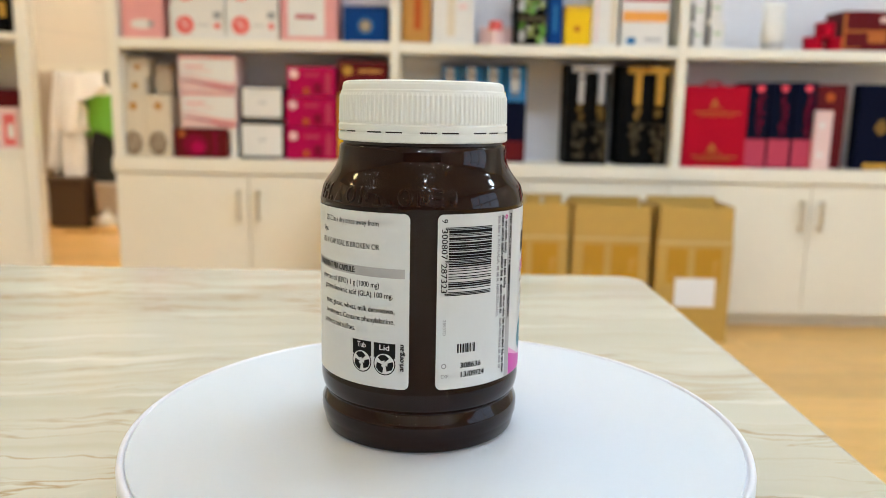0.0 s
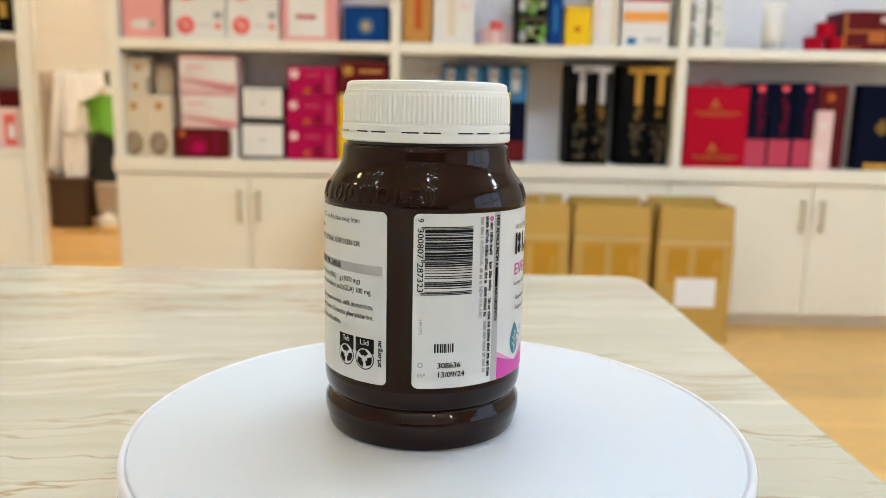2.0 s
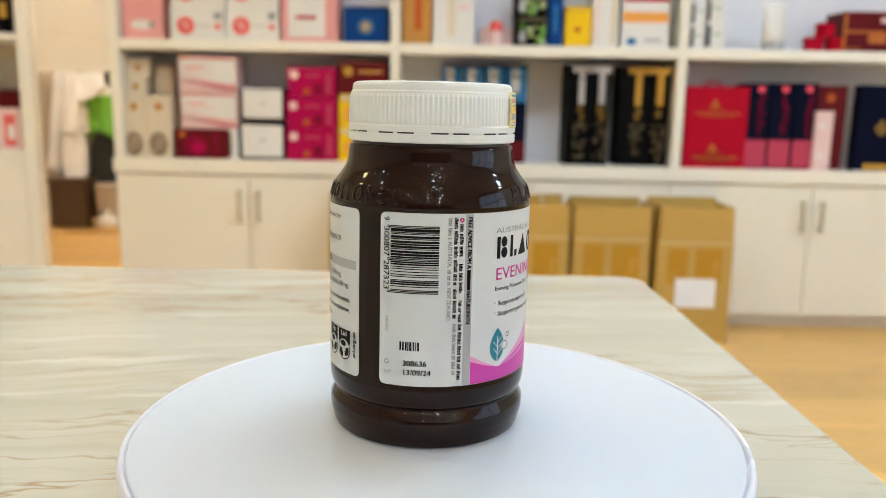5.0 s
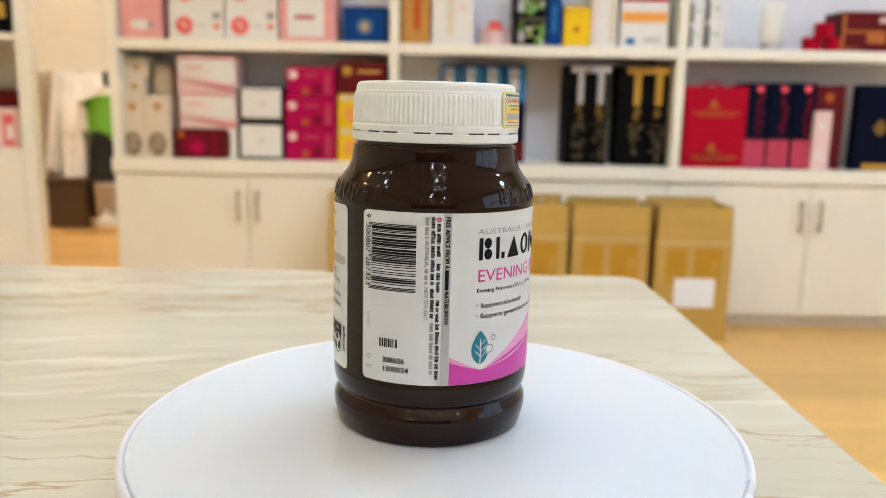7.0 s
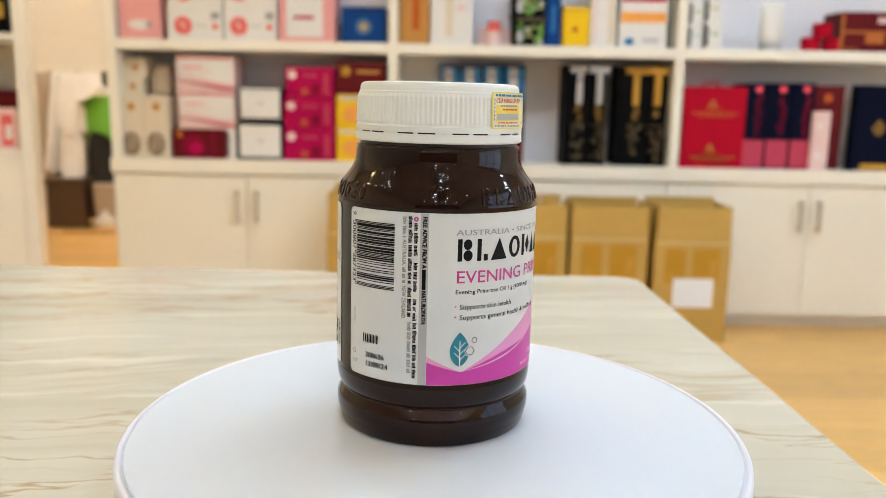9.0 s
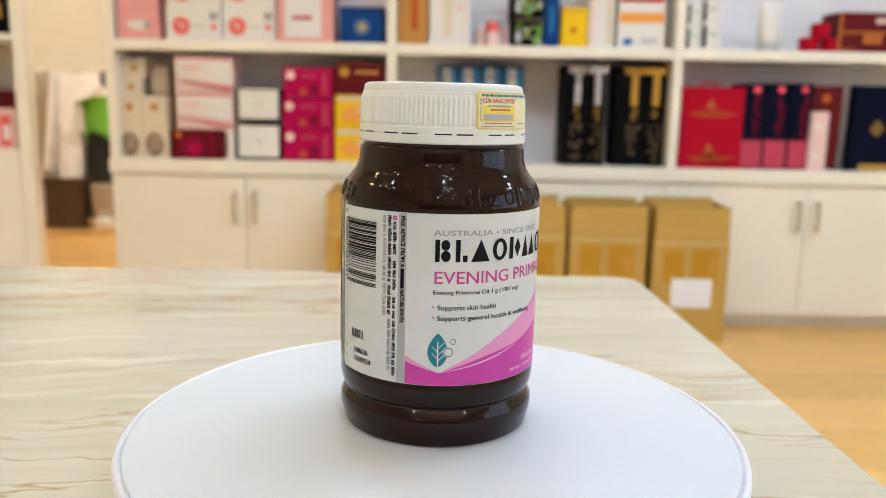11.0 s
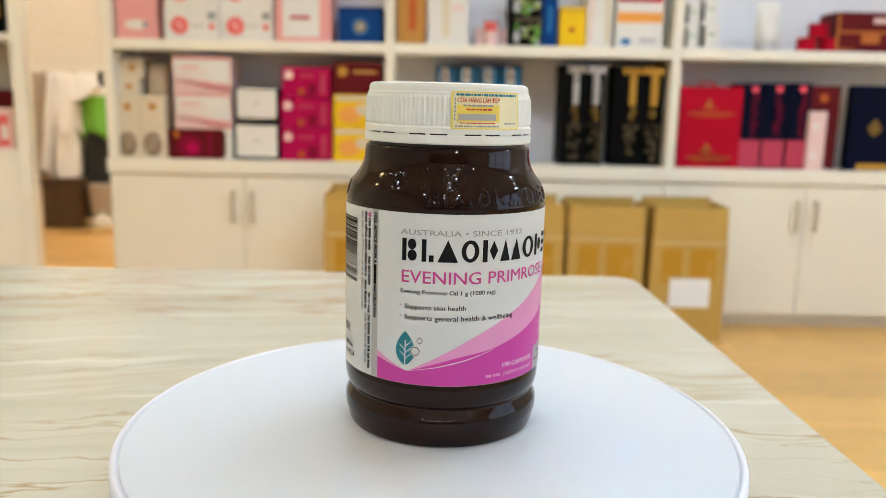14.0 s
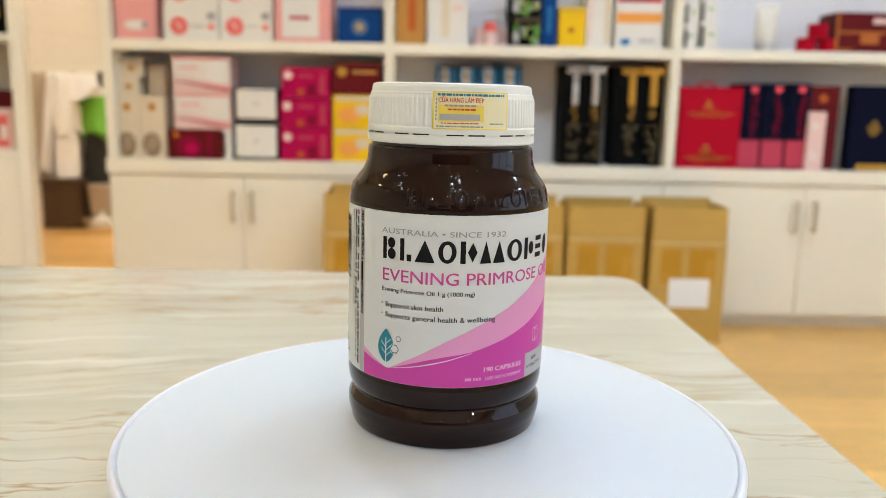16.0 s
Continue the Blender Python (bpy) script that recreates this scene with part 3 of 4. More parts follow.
for v in bm.verts:
    v.co.y *= max(0.12, 1 - max(0, v.co.z - 0.06) * 6.5)
part("tube_body", bm, WHITEB, p, smooth=True)
for cx, z, r in ((1.477, 0.3522, 0.038), (1.568, 0.3522, 0.038), (1.521, 0.4085, 0.038)):
    p = thing("cream_jar", "glossy crimson cosmetic jar, piled with others", "jar", "crimson jars", pose(cx, IY + 0.04, z))
    part("jar_body", lathe([(0.032, 0.0), (0.038, 0.005), (0.038, 0.03), (0.034, 0.033)], 36), REDB, p)
    part("jar_lid", lathe([(0.036, 0.033), (0.039, 0.036), (0.039, 0.052), (0.036, 0.055)], 36), REDB, p)
p = package("wine red chest-like gift box with gold corners", 1.575, 1.817, 0.3522, 0.508, WINE)
for u0, u1, v0, v1 in ((0.0, 0.05, 0.05, 0.95), (0.0, 1.0, 0.47, 0.53), (0.42, 0.72, 0.22, 0.46), (0.05, 0.3, 0.06, 0.1)):
    panel(p, "gold_fitting", BRONZE, u0, u1, v0, v1)
panel(p, "text_bar", PALEPINK, 0.6, 0.85, 0.72, 0.86)
# third bay, lower shelf
bag = package("crimson paper gift bag with gold crests and rope handle", 0.972, 1.227, -0.1198, 0.208, REDB, name="gift_bag", category="bag")
for v in (0.70, 0.16):
    spot(bag, "gold_crest", BRONZE, 0.46, v + 0.10, 0.010, sz=1.3)
    spot(bag, "gold_crest", BRONZE, 0.46, v + 0.06, 0.02, sz=0.35)
    panel(bag, "text_bar", BRONZE, 0.14, 0.88, v - 0.035, v - 0.018)
    panel(bag, "text_bar", RUST, 0.22, 0.78, v - 0.070, v - 0.055)
    panel(bag, "text_bar", RUST, 0.34, 0.62, v + 0.015, v + 0.025)
curve = bmesh.new()
for k in range(13):
    a = math.pi * k / 12
    bmesh.ops.create_icosphere(curve, subdivisions=1, radius=0.006, matrix=Matrix.Translation((-0.02 + 0.035 * math.cos(a), 0.012, bag["h"] - 0.004 + 0.02 * math.sin(a))))
part("rope_handle", curve, REDB, bag)
for x0, x1, z0, z1 in ((1.222, 1.309, -0.1198, 0.224), (1.316, 1.408, -0.1198, 0.226), (1.415, 1.502, -0.1198, 0.228)):
    p = package("slim navy carton with a pink foot and red dot", x0, x1, z0, z1, NAVY, "navy and pink cartons")
    panel(p, "pink_foot", ROSE, 0.02, 0.98, 0.01, 0.34)
    spot(p, "red_dot", mat("bright_red_print", (0.80, 0.05, 0.09), 0.4), 0.58, 0.93, 0.015)
    rnd = random.Random(int(x0 * 1000))
    for k in range(15):
        u, v = rnd.uniform(0.40, 0.62), 0.38 + 0.032 * k
        panel(p, "plum_text_bar", PLUMPRINT, u, u + rnd.uniform(0.08, 0.26), v, v + 0.018)
p = package("maroon carton with a faint crest", 1.514, 1.635, -0.1198, 0.221, WINE, y=IY + 0.03)
spot(p, "faint_crest", RUST, 0.45, 0.85, 0.018)
p = package("slim pink carton with white flowers", 1.494, 1.563, -0.1198, 0.117, PALEPINK, y=IY - 0.022, deep=0.04)
spot(p, "white_flower", WHITEB, 0.4, 0.75, 0.012)
spot(p, "white_flower", WHITEB, 0.4, 0.25, 0.012)
p = package("navy gift carton with a gold crown and gold foot", 1.674, 1.865, -0.1198, 0.224, NAVY, deep=0.06)
panel(p, "gold_foot", GOLD, 0.2, 0.98, 0.01, 0.08)
for u, v, s in ((0.44, 0.50, 0.014), (0.58, 0.50, 0.014), (0.51, 0.56, 0.013), (0.51, 0.46, 0.016)):
    spot(p, "gold_crown", CREST, u, v, s)

# ---- open cartons on the floor ----
CY = 2.69


def shipping_carton(x0, x1, y0, y1, ztop, flap, lean, label):
    ob = thing("shipping_carton", label, "carton", "open shipping cartons", pose((x0 + x1) / 2, y0, FLOOR + 0.002))
    w, d, h, t = (x1 - x0) / 2, y1 - y0, ztop - FLOOR - 0.002, 0.005
    part("front", block(-w, w, 0, t, 0, h, 0.001), CARD, ob)
    part("back", block(-w, w, d - t, d, 0, h, 0.001), CARD, ob)
    part("side", block(-w, -w + t, t, d - t, 0, h, 0.001), CARD, ob)
    part("side", block(w - t, w, t, d - t, 0, h, 0.001), CARD, ob)
    part("bottom", block(-w + t, w - t, t, d - t, 0.001, t), CARD, ob)
    for name, bm, m in (
        ("flap", block(-w + 0.004, w - 0.004, 0, 0.004, 0, flap, 0.001), pose(0, 0.001, h, lean[0], 0, 0)),
        ("flap", block(-w + 0.004, w - 0.004, -0.004, 0, 0, flap + 0.015, 0.001), pose(0, d - 0.001, h, lean[1], 0, 0)),
        ("flap", block(0, 0.004, 0.004, d - 0.004, 0, flap, 0.001), pose(-w + 0.001, 0, h, 0, lean[2], 0)),
        ("flap", block(-0.004, 0, 0.004, d - 0.004, 0, flap, 0.001), pose(w - 0.001, 0, h, 0, lean[3], 0)),
    ):
        part(name, bm, CARD, ob).matrix_local = m
    part("fold_crease", block(-w, w, -0.0014, 0.0005, h - 0.007, h + 0.001), CREASE, ob)
    for u0, u1 in ((-0.72, -0.18), (0.02, 0.72)):
        part("tape_strip", block(u0 * w, u1 * w, -0.0015, 0.001, h - 0.16, h - 0.025), TAPE, ob, "strip of glossy brown packing tape")
    return ob


c = shipping_carton(0.822, 1.112, CY, CY + 0.22, -0.385, 0.135, (-2, -4, 4, -2), "open cardboard carton with a white paper label")
part("paper_label", block(0.898 - 0.967, 1.054 - 0.967, -0.002, 0.001, -0.643 - FLOOR, -0.529 - FLOOR), PAPER, c, "blank white paper label")
shipping_carton(0.500, 0.796, CY + 0.015, CY + 0.225, -0.378, 0.125, (-3, 6, -3, 5), "open cardboard carton with flaps standing up")
shipping_carton(0.20, 0.482, CY + 0.01, CY + 0.22, -0.374, 0.125, (-2, 3, -5, 14), "open cardboard carton with a flap leaning out")
shipping_carton(-0.44, -0.13, CY + 0.01, CY + 0.22, -0.374, 0.155, (-2, -3, 3, 3), "open cardboard carton with flaps standing up")

# ---- shelf cabinet by the opening ----
side = thing("side_cabinet", "cream lacquered shelf cabinet with panel doors below", "cabinet", at=pose(-1.668, 2.95, 0, 0, 0, 22))
part("side_panel", block(-0.045, 0, 0, 0.33, FLOOR + 0.002, 1.75, 0.003), LAC, side)
part("side_panel", block(-1.2, -1.155, 0, 0.33, FLOOR + 0.002, 1.75, 0.003), LAC, side)
part("back_panel", block(-1.155, -0.045, 0.31, 0.325, FLOOR + 0.06, 1.75), LAC, side)
for z in (-0.125, 0.335, 0.85):
    part("shelf", block(-1.154, -0.046, 0.002, 0.309, z, z + 0.028, 0.003), LAC, side)
part("door", block(-0.6, -0.047, 0.001, 0.02, FLOOR + 0.06, -0.128, 0.002), LAC, side)
part("door", block(-1.153, -0.603, 0.001, 0.02, FLOOR + 0.06, -0.128, 0.002), LAC, side)
part("plinth", block(-1.153, -0.047, 0.03, 0.3, FLOOR + 0.002, FLOOR + 0.058), PLINTH, side)
SIDE = pose(-1.668, 2.95, 0, 0, 0, 22)


def on_side(label, x0, x1, z0, h, material, deep=0.12, group=""):
    ob = thing("product_box", label, "box", group, SIDE @ pose((x0 + x1) / 2, 0.05, z0))
    w = (x1 - x0) / 2
    part("carton", block(-w, w, 0, deep, 0, h, 0.002), material, ob)
    ob["w"], ob["h"] = w, h
    return ob


p = on_side("white carton with a coral bottle picture", -0.15, -0.055, -0.097, 0.165, PALEPINK)
panel(p, "coral_picture", CORAL, 0.35, 0.8, 0.08, 0.85)
panel(p, "white_label", WHITEB, 0.5, 0.75, 0.25, 0.6)
p = on_side("small white carton with a pale pink band", -0.27, -0.165, -0.097, 0.13, WHITEB)
panel(p, "pink_band", PALEPINK, 0.1, 0.9, 0.5, 0.9)
p = package("plum brown carton behind the white ones", 0, 0.1, 0, 0.24, WINE)
p.matrix_world = SIDE @ pose(-0.1, 0.19, -0.097)
p = on_side("white carton with a round blue cap picture", -0.31, -0.19, -0.097, 0.30, WHITEB, 0.1)
p.matrix_world = SIDE @ pose(-0.225, 0.19, -0.097)
spot(p, "blue_print", SKYB, 0.5, 0.8, 0.04)
p = on_side("black carton with gold print", -0.11, -0.06, 0.363, 0.2, BLACKB)
panel(p, "gold_print", GOLD, 0.2, 0.7, 0.3, 0.6)
p = on_side("white carton with pale blue and pink print", -0.24, -0.125, 0.363, 0.22, WHITEB)
panel(p, "blue_print", SKYB, 0.1, 0.9, 0.02, 0.12)
spot(p, "pink_mark", PALEPINK, 0.6, 0.3, 0.02)

# ---- back room seen through the opening ----
def draped_cloth(width, height, depth, folds, seed, taper):
    """A hanging cloth in loose folds, thick, closed round."""
    rnd = random.Random(seed)
    b = bmesh.new()
    rows, n = 22, 48
    rings = []
    ph = [rnd.uniform(0, 6.28) for _ in range(4)]
    for k in range(rows + 1):
        v = k / rows
        ring = []
        sx = width / 2 * (taper + (1 - taper) * min(1, v * 1.6)) * (1 + 0.06 * math.sin(9 * v + ph[0]))
        sy = depth / 2 * (0.6 + 0.4 * v)
        for i in range(n):
            a = 2 * math.pi * i / n
            f = 1 + 0.22 * (0.3 + v) * math.sin(folds * a + ph[1] + 2.5 * v) + 0.08 * math.sin(2 * folds * a + ph[2])
            drop = 0.03 * math.sin(3 * a + ph[3]) * v
            ring.append(b.verts.new((sx * f * math.cos(a), sy * f * math.sin(a), -height * v + drop)))
        rings.append(ring)
    for lo, hi in zip(rings, rings[1:]):
        for i in range(n):
            b.faces.new((lo[i], hi[i], hi[(i + 1) % n], lo[(i + 1) % n]))
    b.faces.new(rings[0])
    b.faces.new(rings[-1][::-1])
    return b


rail = thing("hook_rail", "white wooden hook rail on the back room wall", "hook rail", at=pose(-2.586, 5.380, 0.276))
part("board", block(-0.36, 0.36, 0.10, 0.119, -0.02, 0.05, 0.004), LAC, rail)
for x in (-0.2, 0.0, 0.2):
    part("hook", block(x - 0.008, x + 0.008, 0.02, 0.10, 0.0, 0.016, 0.003), STEEL, rail)
for x, w, h, s, n, m in ((0.07, 0.34, 0.17, 3, 3, CLOTH), (-0.115, 0.08, 0.70, 5, 3, CLOTH), (-0.045, 0.135, 0.78, 8, 3, CLOTH), (-0.030, 0.18, 0.40, 11, 3, CLOTH), (-0.25, 0.19, 0.72, 9, 4, GREYF)):
    g = thing("white_garment" if m is CLOTH else "grey_garment", "rumpled cotton garment hanging on a hook rail", "garment", "hanging garments", pose(-2.566, 5.380, 0.276) @ pose(x, -0.05 - 0.15 * (0.2 - w / 2) if m is CLOTH else 0.03, 0.0, 0, 6 if w < 0.1 else 0, 0))
    part("cloth", draped_cloth(w, h, 0.13, n, s, 0.55), m, g, smooth=True)
g = thing("green_bag", "lime green and black fabric bag hanging", "bag", at=pose(-2.402, 5.380, 0.124) @ pose(0.03, -0.02, 0))
part("upper", draped_cloth(0.30, 0.27, 0.16, 2, 4, 0.95), LIME, g, smooth=True)
part("lower", draped_cloth(0.28, 0.38, 0.15, 2, 6, 1.0), BLACKF, g, smooth=True).matrix_local = pose(0, 0, -0.25)
part("strap", block(-0.015, 0.015, 0.0, 0.01, -0.02, 0.16, 0.002), BLACKF, g)
p = thing("storage_chest", "dark brown wooden chest on the floor", "chest", at=pose(-2.60, 5.15, FLOOR + 0.002))
part("body", block(-0.13, 0.13, 0, 0.3, 0, 0.30, 0.008), BROWNW, p)
part("lid", block(-0.135, 0.135, -0.01, 0.31, 0.301, 0.34, 0.008), BROWNW, p)
p = thing("storage_bin", "taupe plastic bin on the floor", "bin", at=pose(-2.28, 5.25, FLOOR + 0.002))
part("body", lathe([(0.13, 0.0), (0.14, 0.01), (0.16, 0.28), (0.165, 0.3)], 32), GREYF, p)
p = thing("steel_kettle", "shiny polished steel kettle on the floor", "kettle", at=pose(-2.24, 4.95, FLOOR + 0.002))
part("body", lathe([(0.06, 0.0), (0.075, 0.01), (0.08, 0.06), (0.06, 0.12), (0.03, 0.14)], 40), CHROME, p, smooth=True)
part("spout", block(-0.11, -0.06, -0.01, 0.01, 0.07, 0.1, 0.004), CHROME, p)
part("lid", lathe([(0.03, 0.141), (0.025, 0.155), (0.008, 0.165)], 24), CHROME, p)

# ---- counter ----
counter = thing("counter", "counter with a cream veined stone top", "counter")
def rounded_slab(x0, x1, y0, y1, z0, z1, r, edge):
    """A slab with rounded corners and an eased top edge."""
    b = bmesh.new()
    rings = []
    for inset, z in ((0, z0), (0, z1 - edge), (edge * 0.3, z1 - edge * 0.3), (edge, z1)):
        ring = []
        for cx, cy, a0 in ((x1 - r, y1 - r, 0), (x0 + r, y1 - r, 90), (x0 + r, y0 + r, 180), (x1 - r, y0 + r, 270)):
            for k in range(9):
                a = radians(a0 + 90 * k / 8)
                ring.append(b.verts.new((cx + (r - inset) * math.cos(a), cy + (r - inset) * math.sin(a), z)))
        rings.append(ring)
    n = len(rings[0])
    for lo, hi in zip(rings, rings[1:]):
        for i in range(n):
            b.faces.new((lo[i], lo[(i + 1) % n], hi[(i + 1) % n], hi[i]))
    b.faces.new(rings[0][::-1])
    b.faces.new(rings[-1])
    return b


bm = rounded_slab(-1.9, 0.199, -1.1, 0.447, TOP - 0.03, TOP, 0.024, 0.002)
for v in bm.verts:
    if v.co.x > 0:      # its end is cut a little out of square
        v.co.x -= (v.co.y - 0.15) * 0.0253
part("worktop", bm, STONE, counter, "cream stone top with thin brown veins")
part("body", block(-1.86, 0.16, -1.04, 0.41, FLOOR + 0.06, TOP - 0.031), LAC, counter)
part("plinth", block(-1.83, 0.13, -1.0, 0.38, FLOOR + 0.002, FLOOR + 0.059), PLINTH, counter)

# ---- turntable ----
turntable = thing("turntable", "round white plastic display turntable on the counter", "turntable", at=pose(-0.0008, -0.0028, TOP))
part("base", lathe([(0.112, 0.0005), (0.114, 0.003), (0.114, 0.018), (0.110, 0.021)], 96), RIMP, turntable)
rim = lathe([(0.1215, 0.0225), (0.1232, 0.0235), (0.1244, 0.026), (0.1244, 0.0327), (0.1240, 0.0343), (0.1230, 0.035), (0.1222, 0.0348), (0.1217, 0.0342), (0.1216, 0.0336), (0.1200, 0.0335)], 192, close=False)
rim = part("rim", rim, RIMP, turntable, smooth=True)
platter = part("platter", lathe([(0.10, 0.0222), (0.1211, 0.0222), (0.1211, 0.0344), (0.1206, 0.0349), (0.05, 0.035)], 192), PLAST, turntable)


# ---- bottle ----
bottle = thing("supplement_bottle", "dark brown plastic supplement bottle with white screw cap and label", "bottle")
RB = 0.0402
PROFILE = [(0.030, 0.0012), (0.0345, 0.0006), (0.0374, 0.0), (0.0384, 0.0004), (0.0388, 0.0012), (0.0396, 0.0048), (0.0397, 0.0054), (0.0400, 0.0062), (0.0402, 0.0085), (0.0401, 0.0108), (0.0398, 0.0116), (0.0395, 0.0122), (0.0384, 0.0146), (0.0381, 0.0151), (0.0384, 0.0155),
           (0.0390, 0.0162), (0.0397, 0.0176), (0.0402, 0.0200), (0.0404, 0.0228), (0.0403, 0.0242), (RB, 0.0248), (RB, 0.0914), (0.0404, 0.0919), (0.0403, 0.0926), (0.0400, 0.0941), (0.0397, 0.0954), (0.0393, 0.0968), (0.0389, 0.0980), (0.0383, 0.0991),
           (0.0376, 0.1001), (0.0368, 0.1011), (0.0361, 0.1021), (0.0354, 0.1031), (0.0348, 0.1040), (0.0343, 0.1050), (0.0339, 0.1059), (0.0336, 0.1068), (0.0333, 0.1079), (0.0331, 0.1092), (0.0330, 0.1112), (0.0328, 0.1127), (0.0324, 0.1135), (0.0316, 0.1138), (0.0306, 0.1139), (0.0306, 0.1200), (0.029, 0.1200)]


def radius_at(z):
    for (r0, z0), (r1, z1) in zip(PROFILE, PROFILE[1:]):
        if z0 <= z <= z1 and z1 > z0:
            return r0 + (r1 - r0) * (z - z0) / (z1 - z0)
    return RB


part("body", lathe(PROFILE, 160), AMBER, bottle, "glossy dark brown plastic body", smooth=True)


def around(a, z, r):
    a = radians(a)
    return (r * math.cos(a), r * math.sin(a), z)


def strip(a0, a1, lo, hi, r, step=1.5, taper=0.0):
    """A thin printed area on the round: angles a0..a1, heights lo(a)..hi(a)."""
    b = bmesh.new()
    n = max(2, int(math.ceil((a1 - a0) / step)) + 1)
    prev = None
    for i in range(n):
        a = a0 + (a1 - a0) * i / (n - 1)
        z0, z1 = (lo(a) if callable(lo) else lo), (hi(a) if callable(hi) else hi)
        row = [b.verts.new(around(a, z0 + (z1 - z0) * k / 2, r(z0 + (z1 - z0) * k / 2) if callable(r) else r)) for k in range(3)]
        if prev:
            for k in range(2):
                b.faces.new((prev[k], row[k], row[k + 1], prev[k + 1]))
        prev = row
    return b


RL = RB + 0.00022           # label surface
RI = RL + 0.00016           # ink on it
DEG = 180 / math.pi / RL    # degrees in a metre along the label
LZ0, LZ1 = 0.0256, 0.0906


def rounded(a, a0, a1, r=0.0022):
    d = min(a - a0, a1 - a) / DEG
    return 0 if d >= r else r - math.sqrt(max(0, r * r - (r - d) ** 2))


A0, A1 = -80.3, 265.8
b = bmesh.new()
prev = None
stops = [A0 + (k / 6) ** 2 * 3.2 for k in range(7)]
stops += [A0 + 3.2 + (A1 - A0 - 6.4) * k / 230 for k in range(1, 230)] + [A1 - (k / 6) ** 2 * 3.2 for k in range(6, -1, -1)]
for a in stops:
    q = rounded(a, A0, A1)
    row = [b.verts.new(around(a, LZ0 + q if k == 0 else LZ1 - q if k == 3 else LZ0 + (LZ1 - LZ0) * k / 3, RL)) for k in range(4)]
    if prev:
        for k in range(3):
            b.faces.new((prev[k], row[k], row[k + 1], prev[k + 1]))
    prev = row
label = part("label", b, LABEL, bottle, "white and pink printed wrap-round paper label", smooth=True)


def words(text, a0, z0, cap, a1=None, mode="across", material=None, bold=0.010, r=RI, parent=None, name="lettering", right=False, width=1.0):
    """Text laid round the bottle. across: a0 is its left end and z0 its foot, cap the height of its capitals; a1: its right end.
    right: it ends at a0. down / up: it runs downwards from z0 / upwards, its foot (left or right side) at a0."""
    cu = bpy.data.curves.new("t", "FONT")
    cu.body, cu.size, cu.resolution_u = text, 1.0, 3
    ob = bpy.data.objects.new("t", cu)
    scene.collection.objects.link(ob)
    bpy.context.view_layer.update()
    me = bpy.data.meshes.new_from_object(ob.evaluated_get(bpy.context.evaluated_depsgraph_get()))
    bpy.data.objects.remove(ob)
    xs = [v.co.x for v in me.vertices]
    x0, x1 = min(xs), max(xs)
    s = cap / 0.70
    sx = s * width
    if mode == "across" and a1 is not None:
        sx = (a1 - a0) / DEG / (x1 - x0)
    if mode != "across" and a1 is not None:
        sx = abs(a1 - z0) / (x1 - x0)
    bm = bmesh.new()
    for k, shift in enumerate((0, -bold, bold) if bold else (0,)):
        old = len(bm.verts)
        bm.from_mesh(me)
        bm.verts.ensure_lookup_table()
        for v in bm.verts[old:]:
            x, y, rr = (v.co.x - x0 + shift) * sx, (v.co.y + shift * 0.5) * s, (r(z0) if callable(r) else r) + 0.000004 * k
            if mode == "across":
                a = a0 + x * DEG if not right else a0 - ((x1 - x0) * sx - x) * DEG
                v.co = around(a, z0 + y, rr)
            elif mode == "down":
                v.co = around(a0 + y * DEG, z0 - x, rr)
            else:
                v.co = around(a0 - y * DEG, z0 + x, rr)
    bpy.data.meshes.remove(me)
    return part(name, bm, material or INK, parent or label)


def bar(a0, a1, z0, z1, material=INK, name="text_bar", parent=None, r=RI):
    return part(name, strip(a0, a1, z0, z1, r), material, parent or label)


def oval(cu, cv, ru, rv, n=22):
    return [(cu + ru * math.cos(2 * math.pi * k / n), cv + rv * math.sin(2 * math.pi * k / n)) for k in range(n)]


def box(u0, u1, v0, v1):
    return [(u0, v0), (u1, v0), (u1, v1), (u0, v1)]


# the plain shapes of the brand mark: bars, discs, wedges and rings; a pair (outer, inner) is a ring
MARKS = (
    [box(0.08, 0.34, 0, 1), oval(0.66, 0.75, 0.25, 0.24), oval(0.68, 0.26, 0.27, 0.25)],
    [box(0.14, 0.42, 0, 1), box(0.58, 0.86, 0, 0.30)],
    [[(0.04, 0), (0.96, 0), (0.5, 1.0)]],
    [(oval(0.5, 0.5, 0.46, 0.5), oval(0.5, 0.5, 0.22, 0.34))],
    [box(0.10, 0.36, 0, 1), [(0.46, 0.5), (0.70, 0.06), (0.94, 0.5), (0.70, 0.94)]],
    [[(0.02, 0), (0.44, 0), (0.23, 1.0)], [(0.50, 0), (0.98, 0), (0.74, 1.0)]],
    [(oval(0.5, 0.5, 0.47, 0.5), oval(0.5, 0.5, 0.22, 0.36))],
    [box(0.12, 0.40, 0, 1), oval(0.70, 0.5, 0.22, 0.30)],
    [box(0.10, 0.88, 0.0, 0.22), box(0.10, 0.88, 0.39, 0.61), box(0.10, 0.88, 0.78, 1)],
    [oval(0.5, 0.5, 0.40, 0.48)],
)


